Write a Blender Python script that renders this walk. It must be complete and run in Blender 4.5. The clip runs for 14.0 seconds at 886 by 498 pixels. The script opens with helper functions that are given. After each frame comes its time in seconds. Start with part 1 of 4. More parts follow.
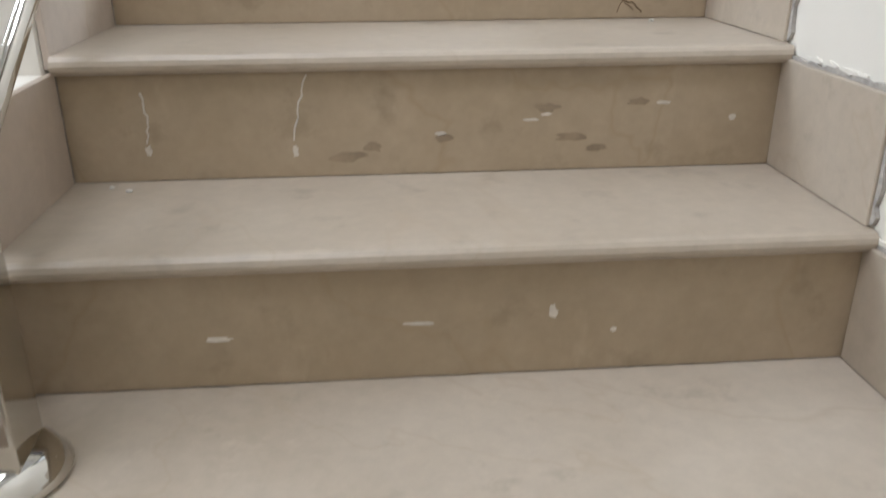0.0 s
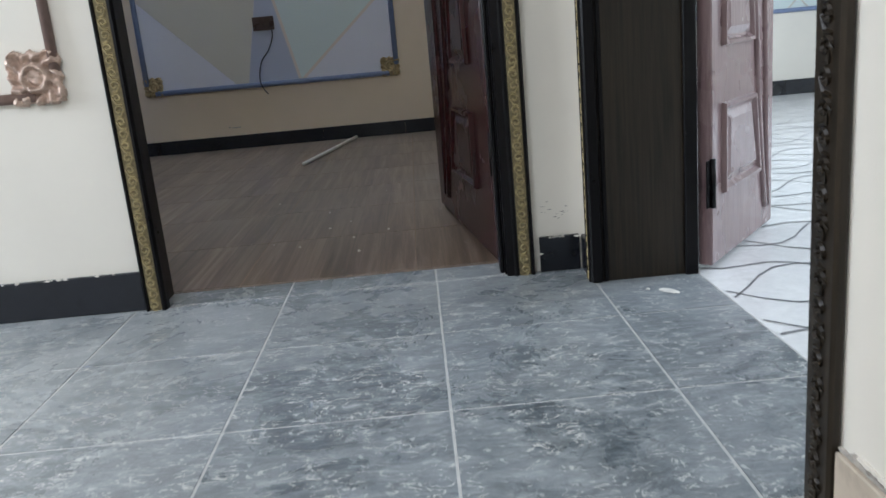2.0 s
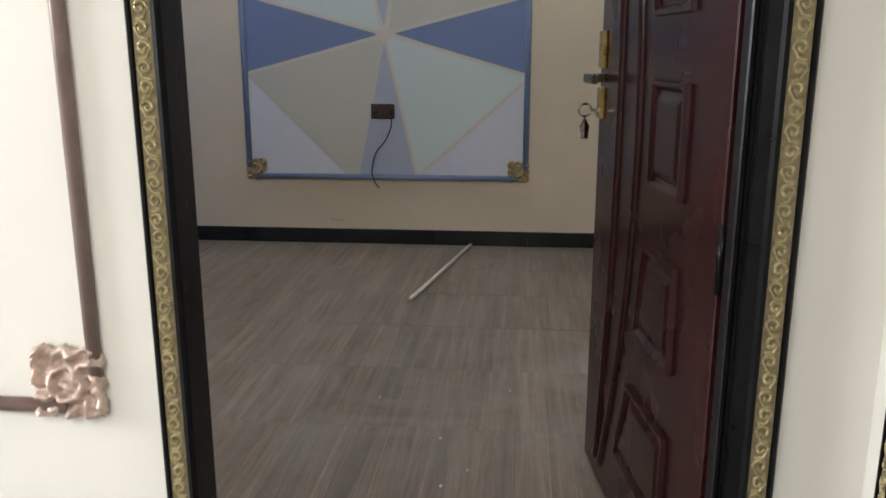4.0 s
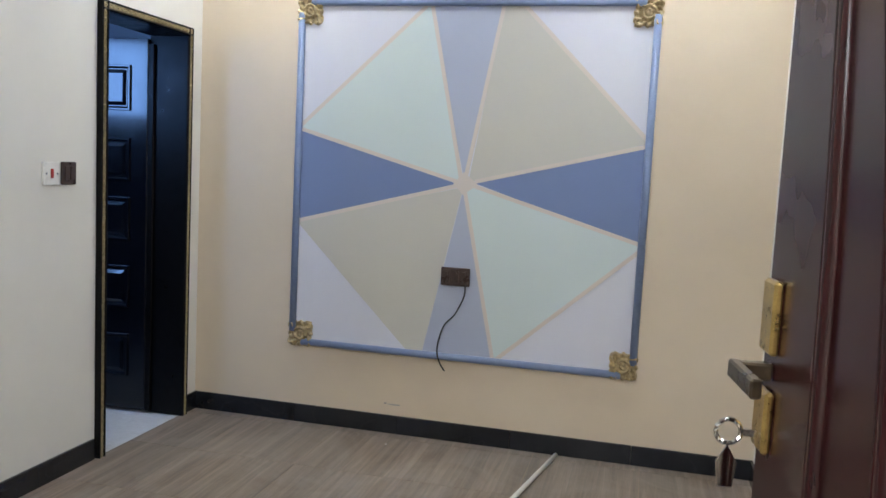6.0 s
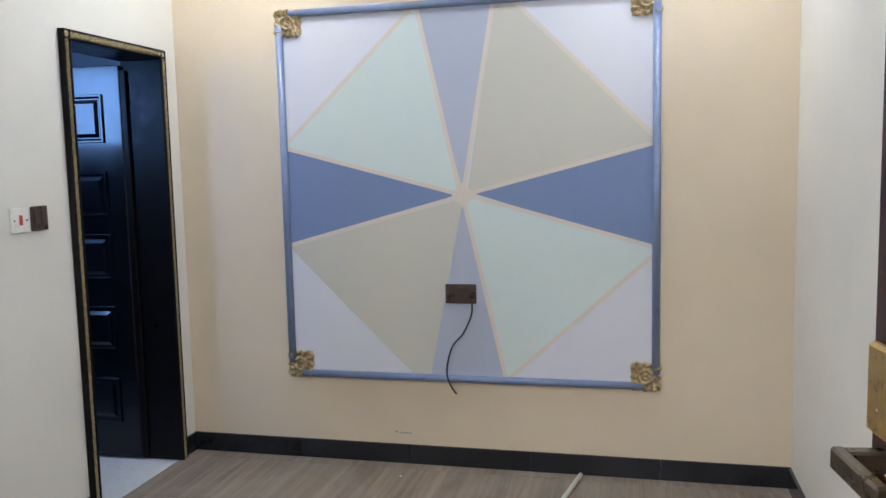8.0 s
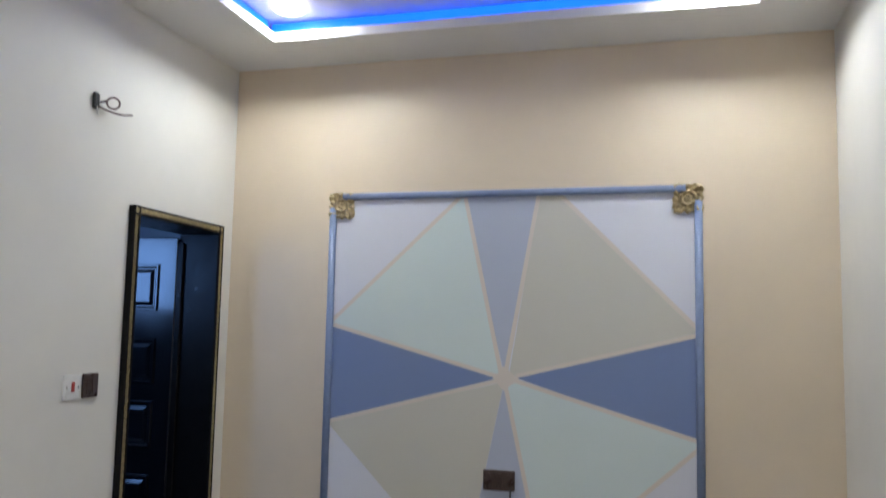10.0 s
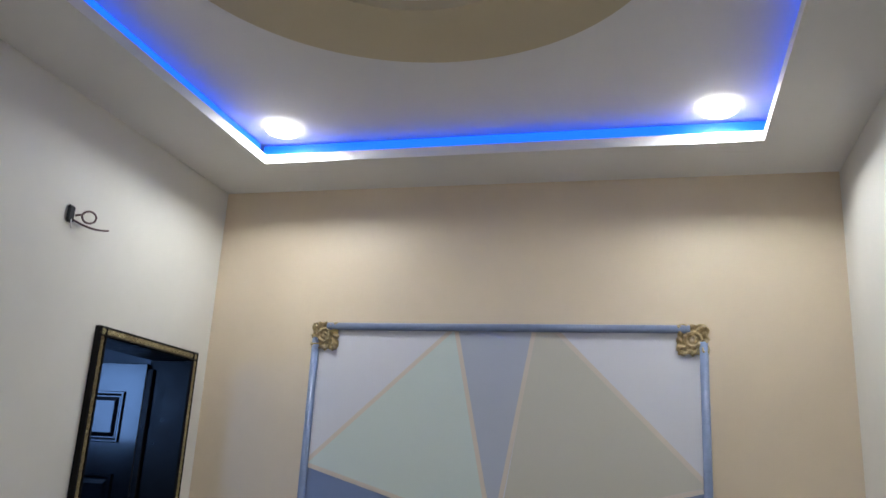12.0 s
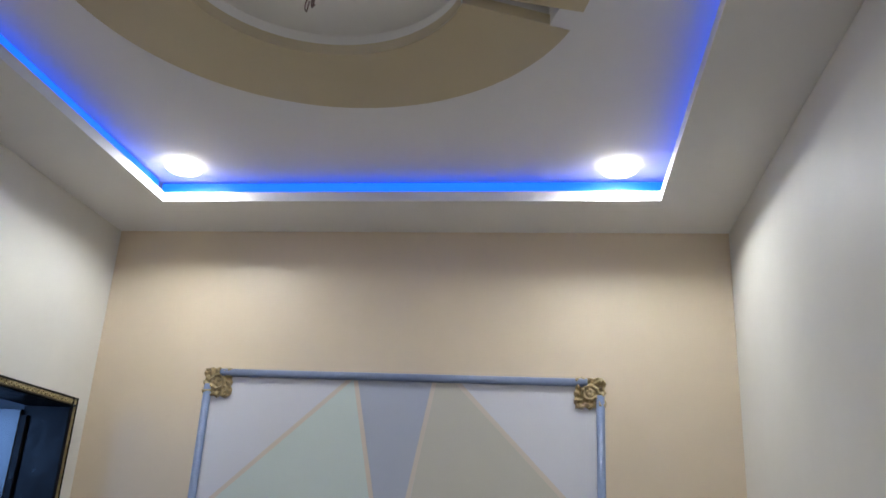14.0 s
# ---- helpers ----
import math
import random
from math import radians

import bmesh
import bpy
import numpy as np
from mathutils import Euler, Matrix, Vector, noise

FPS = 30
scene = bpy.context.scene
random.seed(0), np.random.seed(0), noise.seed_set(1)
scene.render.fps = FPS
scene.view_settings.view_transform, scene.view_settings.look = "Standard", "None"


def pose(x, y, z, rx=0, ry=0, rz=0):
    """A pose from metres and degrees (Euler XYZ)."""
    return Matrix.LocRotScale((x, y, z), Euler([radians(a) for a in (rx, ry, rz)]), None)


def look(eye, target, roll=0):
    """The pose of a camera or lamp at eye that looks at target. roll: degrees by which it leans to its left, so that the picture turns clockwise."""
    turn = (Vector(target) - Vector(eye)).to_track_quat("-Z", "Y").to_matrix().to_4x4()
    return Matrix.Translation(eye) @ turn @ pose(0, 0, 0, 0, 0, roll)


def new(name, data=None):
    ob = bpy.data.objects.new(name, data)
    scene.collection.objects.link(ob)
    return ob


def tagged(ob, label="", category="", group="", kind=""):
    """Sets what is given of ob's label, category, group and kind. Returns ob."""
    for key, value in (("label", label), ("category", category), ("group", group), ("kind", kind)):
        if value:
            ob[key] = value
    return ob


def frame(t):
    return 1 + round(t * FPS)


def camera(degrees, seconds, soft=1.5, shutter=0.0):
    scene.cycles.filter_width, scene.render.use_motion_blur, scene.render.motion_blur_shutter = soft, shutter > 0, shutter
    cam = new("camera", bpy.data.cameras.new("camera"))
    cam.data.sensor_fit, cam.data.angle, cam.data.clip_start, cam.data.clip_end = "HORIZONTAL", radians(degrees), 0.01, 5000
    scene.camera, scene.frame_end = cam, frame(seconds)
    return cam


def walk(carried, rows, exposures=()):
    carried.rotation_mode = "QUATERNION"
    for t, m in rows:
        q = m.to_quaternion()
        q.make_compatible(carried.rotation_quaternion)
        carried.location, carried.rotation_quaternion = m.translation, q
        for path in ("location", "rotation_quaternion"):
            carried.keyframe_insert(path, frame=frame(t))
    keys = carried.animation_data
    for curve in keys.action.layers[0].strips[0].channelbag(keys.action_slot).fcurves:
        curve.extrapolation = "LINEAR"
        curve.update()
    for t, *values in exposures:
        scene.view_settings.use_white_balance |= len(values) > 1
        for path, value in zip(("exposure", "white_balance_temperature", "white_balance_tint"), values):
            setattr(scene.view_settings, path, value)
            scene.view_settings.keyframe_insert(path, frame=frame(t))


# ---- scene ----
cam = camera(57.1, 14.0, shutter=0.2)
PATH = [
    (0, (0.404, -3.021, 0.07), (0.558, -1.182, -0.699), -0.2),
    (0.3, (0.492, -2.894, 0.155), (0.593, -1.032, -0.567), -1.5),
    (0.5, (0.532, -2.765, 0.183), (0.626, -0.877, -0.47), -1.7),
    (0.7, (0.551, -2.703, 0.295), (0.615, -0.807, -0.339), -2.7),
    (1, (0.541, -2.567, 0.343), (0.553, -0.641, -0.194), -3.8),
    (1.5, (0.561, -2.378, 0.519), (0.577, -0.444, 0.01), -4.6),
    (2, (0.589, -2.161, 0.647), (0.622, -0.224, 0.147), -5.2),
    (2.5, (0.524, -1.92, 0.72), (0.421, -0.004, 0.157), -4.3),
    (3, (0.562, -1.738, 0.869), (0.587, 0.159, 0.236), -4.0),
    (3.3, (0.575, -1.587, 1.009), (0.552, 0.298, 0.341), -1.1),
    (3.5, (0.512, -1.502, 1.062), (0.456, 0.411, 0.48), -1.9),
    (3.6, (0.5, -1.471, 1.066), (0.362, 0.452, 0.533), -2.3),
    (4, (0.431, -1.311, 1.216), (0.252, 0.625, 0.747), 0.0),
    (4.2, (0.445, -1.25, 1.282), (0.288, 0.695, 0.84), 0.1),
    (6.3, (0.493, -0.016, 1.439), (-0.009, 1.91, 1.249), 2.7),
    (6.5, (0.513, 0.058, 1.469), (0.021, 1.986, 1.274), 1.6),
    (7, (0.518, 0.134, 1.484), (0.017, 2.059, 1.275), -1.9),
    (7.2, (0.488, 0.12, 1.483), (0.03, 2.056, 1.277), -1.7),
    (9.5, (0.359, 0.013, 1.47), (-0.149, 1.935, 1.253), -0.1),
    (10, (0.336, -0.005, 1.543), (-0.193, 1.914, 1.744), 1.2),
    (10.5, (0.323, 0.016, 1.554), (-0.187, 1.907, 1.959), 1.9),
    (11, (0.348, 0.088, 1.601), (-0.161, 1.906, 2.261), 2.4),
    (11.5, (0.336, 0.171, 1.578), (-0.191, 1.969, 2.277), 2.9),
    (12, (0.285, 0.206, 1.552), (-0.22, 2.066, 2.087), 3.2),
    (12.5, (0.227, 0.23, 1.542), (-0.241, 2.105, 2.059), 3.3),
    (13, (0.247, 0.258, 1.543), (-0.22, 2.129, 2.075), 3.1),
    (13.5, (0.282, 0.242, 1.579), (0.009, 2.147, 2.124), 0.2),
    (14, (0.265, 0.231, 1.552), (0.0, 2.099, 2.216), 3.1),
]
EXPOSURE = [
    (0, -0.33, 5950, 10), (0.5, -0.36, 6050, 10), (1, -0.48, 6000, 10), (2, -0.48, 5950, 9), (2.5, -0.42, 6250, 9), (3, -0.2, 6450, 10), (3.5, 0.0, 6450, 10), (4.2, -0.03, 6500, 10),
    (6.3, 0.88, 6350, 9), (9.5, 0.9, 6350, 10), (9.9, 0.46, 6350, 10), (10.5, 0.05, 6400, 10), (11, 0.12, 6450, 10), (12, 0.04, 6500, 10), (14, 0.06, 6500, 10),
]
walk(cam, [(t, look(eye, target, roll)) for t, eye, target, roll in PATH], EXPOSURE)

# ---- world and lights ----
world = bpy.data.worlds.new("sky")
scene.world = world
world.use_nodes = True
wn = world.node_tree
sky = wn.nodes.new("ShaderNodeTexSky")
sky.sky_type, sky.sun_disc, sky.sun_elevation, sky.sun_rotation = "NISHITA", False, radians(50), radians(200)
wn.links.new(sky.outputs[0], wn.nodes["Background"].inputs[0])
wn.nodes["Background"].inputs[1].default_value = 0.1


def area(name, m, sx, sy, power, colour, shape="RECTANGLE", spread=180):
    d = bpy.data.lights.new(name, "AREA")
    d.shape, d.size, d.size_y, d.energy, d.color, d.spread = shape, sx, sy, power, colour, radians(spread)
    ob = new(name, d)
    ob.matrix_world = m
    return ob


# area lamps for daylight from assumed, unseen openings in stairwell, hall and side rooms
area("top_light_stair", look((-0.75, -3.0, 2.97), (-0.75, -2.999, 0)), 1.5, 1.5, 94, (0.98, 0.98, 1.0))
area("window_light_hall", look((-3.35, -0.95, 1.5), (0, -0.8, 0.2)), 1.1, 1.3, 128, (0.90, 0.95, 1.0))
area("window_light_side", look((4.72, 0.9, 1.6), (1.5, 0.2, 0.4)), 1.5, 1.4, 190, (0.85, 0.93, 1.0))
# no window built here; lamp set where the door reflects it as blue sheen
area("window_light_bath", look((-3.07, 2.13, 1.92), (-3.0, 3.6, 1.85)), 0.42, 0.52, 8, (0.22, 0.45, 1.0))
# rear pair is unseen, added by symmetry; stronger to lift the lower walls
LAMPS = [(-1.336, 3.305), (0.537, 3.340), (-1.336, 0.73), (0.537, 0.73)]
for lx, ly in LAMPS:
    area("downlight_glow", look((lx, ly, 2.994), (lx, ly, 0)), 0.15, 0.15, 7.8 if ly > 2 else 10.0, (0.93, 0.985, 0.985), "DISK")


# ---- materials ----
def mat(name, rough=0.5, metal=0.0, coat=0.0):
    m = bpy.data.materials.new(name)
    m.use_nodes = True
    b = m.node_tree.nodes["Principled BSDF"]
    b.inputs["Specular IOR Level"].default_value = 0.42
    b.inputs["Roughness"].default_value = rough
    b.inputs["Metallic"].default_value = metal
    b.inputs["Coat Weight"].default_value = coat
    b.inputs["Coat Roughness"].default_value = 0.08
    return m, m.node_tree, b


def coords(nt, stretch=(1, 1, 1), shift=False):
    """World-sized coordinates; shift moves each piece to its own part of the pattern."""
    geo = nt.nodes.new("ShaderNodeNewGeometry")
    mp = nt.nodes.new("ShaderNodeMapping")
    mp.inputs["Scale"].default_value = stretch
    if shift:
        info = nt.nodes.new("ShaderNodeObjectInfo")
        mul = nt.nodes.new("ShaderNodeVectorMath")
        mul.operation = "SCALE"
        mul.inputs[0].default_value = (13, 7, 5)
        nt.links.new(info.outputs["Random"], mul.inputs["Scale"])
        add = nt.nodes.new("ShaderNodeVectorMath")
        nt.links.new(geo.outputs["Position"], add.inputs[0])
        nt.links.new(mul.outputs[0], add.inputs[1])
        nt.links.new(add.outputs[0], mp.inputs[0])
    else:
        nt.links.new(geo.outputs["Position"], mp.inputs[0])
    return mp.outputs[0]


def noise_tex(nt, vec, scale, detail=4, rough=0.55, warp=0.0):
    n = nt.nodes.new("ShaderNodeTexNoise")
    n.inputs["Scale"].default_value, n.inputs["Detail"].default_value = scale, detail
    n.inputs["Roughness"].default_value, n.inputs["Distortion"].default_value = rough, warp
    nt.links.new(vec, n.inputs["Vector"])
    return n.outputs["Fac"]


def ramp(nt, fac, stops):
    r = nt.nodes.new("ShaderNodeValToRGB")
    e = r.color_ramp.elements
    while len(e) < len(stops):
        e.new(0.5)
    for el, (p, c) in zip(e, stops):
        el.position = p
        el.color = (*c, 1) if len(c) == 3 else c
    nt.links.new(fac, r.inputs[0])
    return r.outputs[0]


def mix(nt, fac, a, b, mode="MIX"):
    m = nt.nodes.new("ShaderNodeMix")
    m.data_type, m.blend_type = "RGBA", mode
    for sock, v in ((m.inputs[0], fac), (m.inputs[6], a), (m.inputs[7], b)):
        if isinstance(v, (int, float)):
            sock.default_value = v
        elif isinstance(v, tuple):
            sock.default_value = (*v, 1)
        else:
            nt.links.new(v, sock)
    return m.outputs[2]


def bump(nt, b, height, strength, dist=0.01):
    n = nt.nodes.new("ShaderNodeBump")
    n.inputs["Strength"].default_value, n.inputs["Distance"].default_value = strength, dist
    nt.links.new(height, n.inputs["Height"])
    nt.links.new(n.outputs[0], b.inputs["Normal"])


def grey(v):
    return (v, v, v)


def paint(name, colour, rough=0.55, dirt=0.06, rough_bump=0.12):
    """Roller-painted plaster with faint blotches and orange-peel."""
    m, nt, b = mat(name, rough)
    v = coords(nt)
    big = noise_tex(nt, v, 1.3, 5, 0.6)
    lo = tuple(c * (1 - dirt * 1.6) for c in colour)
    base = ramp(nt, big, [(0.3, lo), (0.7, colour)])
    fine = noise_tex(nt, v, 240, 2)
    scuff = ramp(nt, noise_tex(nt, coords(nt, (1, 1, 0.35)), 9, 6, 0.7), [(0.66, grey(0)), (0.78, grey(0.35))])
    base = mix(nt, scuff, base, tuple(c * 0.86 for c in colour))
    nt.links.new(base, b.inputs["Base Color"])
    bump(nt, b, fine, rough_bump, 0.002)
    return m


def lacquer(name, dark, light, rough=0.22, coat=0.5, grain=(14, 14, 0.9)):
    """Lacquered wood with an upright grain, dust and fine scratches."""
    m, nt, b = mat(name, rough, 0, coat)
    b.inputs["Specular IOR Level"].default_value = 0.28
    v = coords(nt, grain)
    g = noise_tex(nt, v, 6, 6, 0.65, 0.4)
    c = ramp(nt, g, [(0.3, dark), (0.72, light)])
    dust = ramp(nt, noise_tex(nt, coords(nt, (1, 1, 0.5)), 30, 6, 0.75), [(0.72, grey(0)), (0.9, grey(0.012))])
    c = mix(nt, dust, c, (0.22, 0.19, 0.17))
    nt.links.new(c, b.inputs["Base Color"])
    nt.links.new(ramp(nt, noise_tex(nt, coords(nt), 5, 3), [(0.3, grey(rough * 0.95)), (0.75, grey(rough * 1.25))]), b.inputs["Roughness"])
    bump(nt, b, g, 0.05, 0.001)
    return m


def stone(name, c0, c1, vein, rough=0.3, shift=True):
    m, nt, b = mat(name, rough)
    v = coords(nt, (1, 1, 1), shift)
    big = noise_tex(nt, v, 2.6, 5, 0.55, 0.15)
    base = ramp(nt, big, [(0.3, c0), (0.7, c1)])
    small = ramp(nt, noise_tex(nt, v, 38, 5, 0.7), [(0.35, grey(0.90)), (0.7, grey(1.0))])
    base = mix(nt, 1.0, base, small, "MULTIPLY")
    wv = noise_tex(nt, v, 1.1, 5, 0.55, 0.6)
    line = ramp(nt, wv, [(0.493, grey(0)), (0.5, grey(0.4)), (0.507, grey(0))])
    base = mix(nt, line, base, vein)
    smear = ramp(nt, noise_tex(nt, coords(nt, (1, 1, 0.5), shift), 7, 5, 0.7), [(0.62, grey(0)), (0.76, grey(0.35))])
    base = mix(nt, smear, base, tuple(min(1, c * 1.25) for c in c1))
    spot = ramp(nt, noise_tex(nt, v, 13, 4, 0.6), [(0.60, grey(0)), (0.72, grey(0.45))])
    base = mix(nt, spot, base, tuple(c * 0.66 for c in c0))
    nt.links.new(base, b.inputs["Base Color"])
    nt.links.new(ramp(nt, big, [(0.3, grey(rough * 0.9)), (0.8, grey(rough * 1.6))]), b.inputs["Roughness"])
    bump(nt, b, noise_tex(nt, v, 60, 4), 0.08, 0.002)
    return m


def ridge(nt, fac, width, top):
    """A thin line where a noise crosses its middle."""
    return ramp(nt, fac, [(0.5 - width, grey(0)), (0.5, grey(top)), (0.5 + width, grey(0))])


def across(nt, axis, a, b, top):
    """Rises from nothing at a to top at b along an axis of the place."""
    geo = nt.nodes.new("ShaderNodeNewGeometry")
    sep = nt.nodes.new("ShaderNodeSeparateXYZ")
    nt.links.new(geo.outputs["Position"], sep.inputs[0])
    r = nt.nodes.new("ShaderNodeMapRange")
    for k, v in zip(("From Min", "From Max", "To Min", "To Max"), (a, b, 0.0, top)):
        r.inputs[k].default_value = v
    nt.links.new(sep.outputs[axis], r.inputs["Value"])
    return r.outputs[0]


def slate():
    """Dark slate-look tile: streaky blue-grey ground, dark creases, pale broken flecks and plaster dust trodden in."""
    m, nt, b = mat("slate_tile", 0.35)
    b.inputs["Specular IOR Level"].default_value = 0.6
    b.inputs["Sheen Weight"].default_value = 0.38
    b.inputs["Sheen Roughness"].default_value = 0.35
    b.inputs["Sheen Tint"].default_value = (0.86, 0.93, 1.0, 1)
    v = coords(nt, (1, 1, 1), True)
    streak = coords(nt, (1, 2.1, 1), True)
    ground = noise_tex(nt, streak, 15, 9, 0.76, 0.35)
    base = ramp(nt, ground, [(0.34, (0.012, 0.018, 0.022)), (0.47, (0.062, 0.078, 0.088)), (0.56, (0.14, 0.158, 0.166)), (0.67, (0.32, 0.335, 0.335))])
    crease = ridge(nt, noise_tex(nt, streak, 10, 4, 0.55, 0.7), 0.026, 0.9)
    base = mix(nt, crease, base, (0.016, 0.021, 0.027))
    where = ramp(nt, noise_tex(nt, v, 18, 4, 0.6), [(0.47, grey(0)), (0.56, grey(1.0))])
    fleck = ridge(nt, noise_tex(nt, streak, 17, 3, 0.55, 0.7), 0.02, 1.0)
    fleck = mix(nt, 1.0, fleck, where, "MULTIPLY")
    base = mix(nt, fleck, base, (0.66, 0.64, 0.59))
    grit = ramp(nt, noise_tex(nt, v, 48, 3, 0.7), [(0.63, grey(0)), (0.67, grey(0.85))])
    base = mix(nt, grit, base, (0.50, 0.50, 0.48))
    w = coords(nt)
    dust = ramp(nt, noise_tex(nt, w, 2.4, 7, 0.7, 0.6), [(0.42, grey(0.04)), (0.72, grey(0.55))])
    base = mix(nt, dust, base, (0.36, 0.38, 0.39))
    # patchily paler towards the left end of the hall
    pale_left = mix(nt, 1.0, across(nt, 0, 0.6, -0.9, 0.62), ramp(nt, noise_tex(nt, w, 4.5, 7, 0.72, 0.8), [(0.30, grey(0.25)), (0.62, grey(1))]), "MULTIPLY")
    base = mix(nt, pale_left, base, (0.50, 0.51, 0.50))
    smear = ramp(nt, noise_tex(nt, coords(nt, (1.2, 5, 1)), 2.2, 6, 0.7, 0.5), [(0.58, grey(0)), (0.74, grey(0.4))])
    base = mix(nt, smear, base, (0.42, 0.43, 0.42))
    nt.links.new(base, b.inputs["Base Color"])
    nt.links.new(ramp(nt, dust, [(0.1, grey(0.26)), (0.6, grey(0.44))]), b.inputs["Roughness"])
    bump(nt, b, ground, 0.35, 0.003)
    return m


def wood_tile():
    """Brown wood-grain floor tile printed as narrow boards, grain running into the room, dusty."""
    m, nt, b = mat("wood_look_tile", 0.33)
    geo = nt.nodes.new("ShaderNodeNewGeometry")
    sep = nt.nodes.new("ShaderNodeSeparateXYZ")
    nt.links.new(geo.outputs["Position"], sep.inputs[0])
    along = nt.nodes.new("ShaderNodeMath")
    along.operation = "MULTIPLY_ADD"
    along.inputs[1].default_value, along.inputs[2].default_value = 1 / 0.1036, 20.739
    nt.links.new(sep.outputs[0], along.inputs[0])
    board = nt.nodes.new("ShaderNodeMath")
    board.operation = "FLOOR"
    nt.links.new(along.outputs[0], board.inputs[0])
    rnd = nt.nodes.new("ShaderNodeTexWhiteNoise")
    rnd.noise_dimensions = "1D"
    nt.links.new(board.outputs[0], rnd.inputs["W"])
    part_of = nt.nodes.new("ShaderNodeMath")
    part_of.operation = "FRACT"
    nt.links.new(along.outputs[0], part_of.inputs[0])
    v = coords(nt, (5.5, 0.22, 1), True)
    g = noise_tex(nt, v, 5, 8, 0.7, 0.5)
    base = ramp(nt, g, [(0.30, (0.062, 0.043, 0.032)), (0.5, (0.195, 0.132, 0.092)), (0.70, (0.36, 0.275, 0.21))])
    base = mix(nt, 1.0, base, ramp(nt, rnd.outputs["Value"], [(0.0, grey(0.66)), (1.0, grey(1.0))]), "MULTIPLY")
    pale = ramp(nt, noise_tex(nt, coords(nt, (18, 0.45, 1)), 4, 6, 0.75), [(0.56, grey(0)), (0.75, grey(0.4))])
    base = mix(nt, pale, base, (0.40, 0.34, 0.28))
    seam = ramp(nt, part_of.outputs[0], [(0.0, grey(0.55)), (0.03, grey(0)), (0.97, grey(0)), (1.0, grey(0.55))])
    base = mix(nt, seam, base, (0.05, 0.036, 0.027))
    dust = ramp(nt, noise_tex(nt, coords(nt), 1.9, 8, 0.74, 1.0), [(0.34, grey(0.15)), (0.66, grey(0.85))])
    dust = mix(nt, 1.0, dust, across(nt, 1, 0.25, 1.1, 0.62), "MULTIPLY")
    base = mix(nt, dust, base, (0.37, 0.335, 0.30))
    scuff = ramp(nt, noise_tex(nt, coords(nt, (3, 0.8, 1)), 6, 7, 0.75, 1.2), [(0.62, grey(0)), (0.74, grey(0.4))])
    base = mix(nt, scuff, base, (0.45, 0.42, 0.38))
    nt.links.new(base, b.inputs["Base Color"])
    nt.links.new(ramp(nt, dust, [(0.0, grey(0.32)), (0.5, grey(0.46))]), b.inputs["Roughness"])
    bump(nt, b, g, 0.08, 0.002)
    return m


def plain(name, colour, rough=0.5, metal=0.0, vary=0.2, scale=30, coat=0.0, spec=0.5):
    m, nt, b = mat(name, rough, metal, coat)
    b.inputs["Specular IOR Level"].default_value = spec
    v = coords(nt)
    n = noise_tex(nt, v, scale, 5, 0.65)
    nt.links.new(ramp(nt, n, [(0.3, tuple(c * (1 - vary) for c in colour)), (0.7, tuple(min(1, c * (1 + vary * 0.5)) for c in colour))]), b.inputs["Base Color"])
    nt.links.new(ramp(nt, n, [(0.3, grey(max(0.03, rough * 0.8))), (0.8, grey(min(1, rough * 1.3)))]), b.inputs["Roughness"])
    return m


def glow(name, colour, strength):
    m, nt, b = mat(name, 0.4)
    b.inputs["Base Color"].default_value = (*colour, 1)
    b.inputs["Emission Color"].default_value = (*colour, 1)
    b.inputs["Emission Strength"].default_value = strength
    return m


CREAM = paint("cream_wall_paint", (0.79, 0.75, 0.67))
OFFWHITE = paint("off_white_wall_paint", (0.77, 0.745, 0.695))
BEIGE = paint("beige_wall_paint", (0.715, 0.597, 0.452), 0.45)
GREYTILE = plain("grey_bathroom_tile", (0.13, 0.14, 0.16), 0.3, 0, 0.15, 3)
CEILING = paint("ceiling_paint", (0.78, 0.77, 0.77), 0.6, 0.03)
TAN = paint("tan_ceiling_paint", (0.56, 0.48, 0.32), 0.6, 0.03)
# treads and skirting tiles paler, risers darker and browner
TREAD = stone("pale_beige_marble", (0.45, 0.378, 0.292), (0.555, 0.482, 0.392), (0.42, 0.34, 0.25), 0.34)
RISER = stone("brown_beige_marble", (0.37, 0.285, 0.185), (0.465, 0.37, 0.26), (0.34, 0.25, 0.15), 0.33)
STONE = stone("beige_marble", (0.43, 0.345, 0.268), (0.55, 0.47, 0.40), (0.38, 0.28, 0.17), 0.36)
SLATE = slate()
WOODTILE = wood_tile()
MARBLE = stone("white_marble_tile", (0.70, 0.70, 0.70), (0.80, 0.80, 0.80), (0.62, 0.62, 0.62), 0.18)
GROUT = plain("pale_grout", (0.52, 0.515, 0.50), 0.9)
GROUT_BROWN = plain("brown_grout", (0.34, 0.27, 0.21), 0.9)
INLAY = plain("grey_inlay", (0.16, 0.16, 0.17), 0.35)
BLACK = stone("black_granite_skirting", (0.008, 0.009, 0.012), (0.022, 0.024, 0.03), (0.03, 0.03, 0.035), 0.16)
PLASTER = plain("rough_plaster", (0.42, 0.39, 0.35), 0.95, 0, 0.4, 60)
MAROON = lacquer("maroon_lacquered_wood", (0.011, 0.0025, 0.003), (0.042, 0.0066, 0.0075), 0.24, 0.06)
DARKWOOD = lacquer("dark_brown_wood", (0.006, 0.0048, 0.0036), (0.032, 0.023, 0.014), 0.36, 0.08, (22, 22, 0.7))
EBONY = plain("black_lacquer", (0.005, 0.0045, 0.005), 0.33, 0, 0.3, 20, 0.0, 0.15)
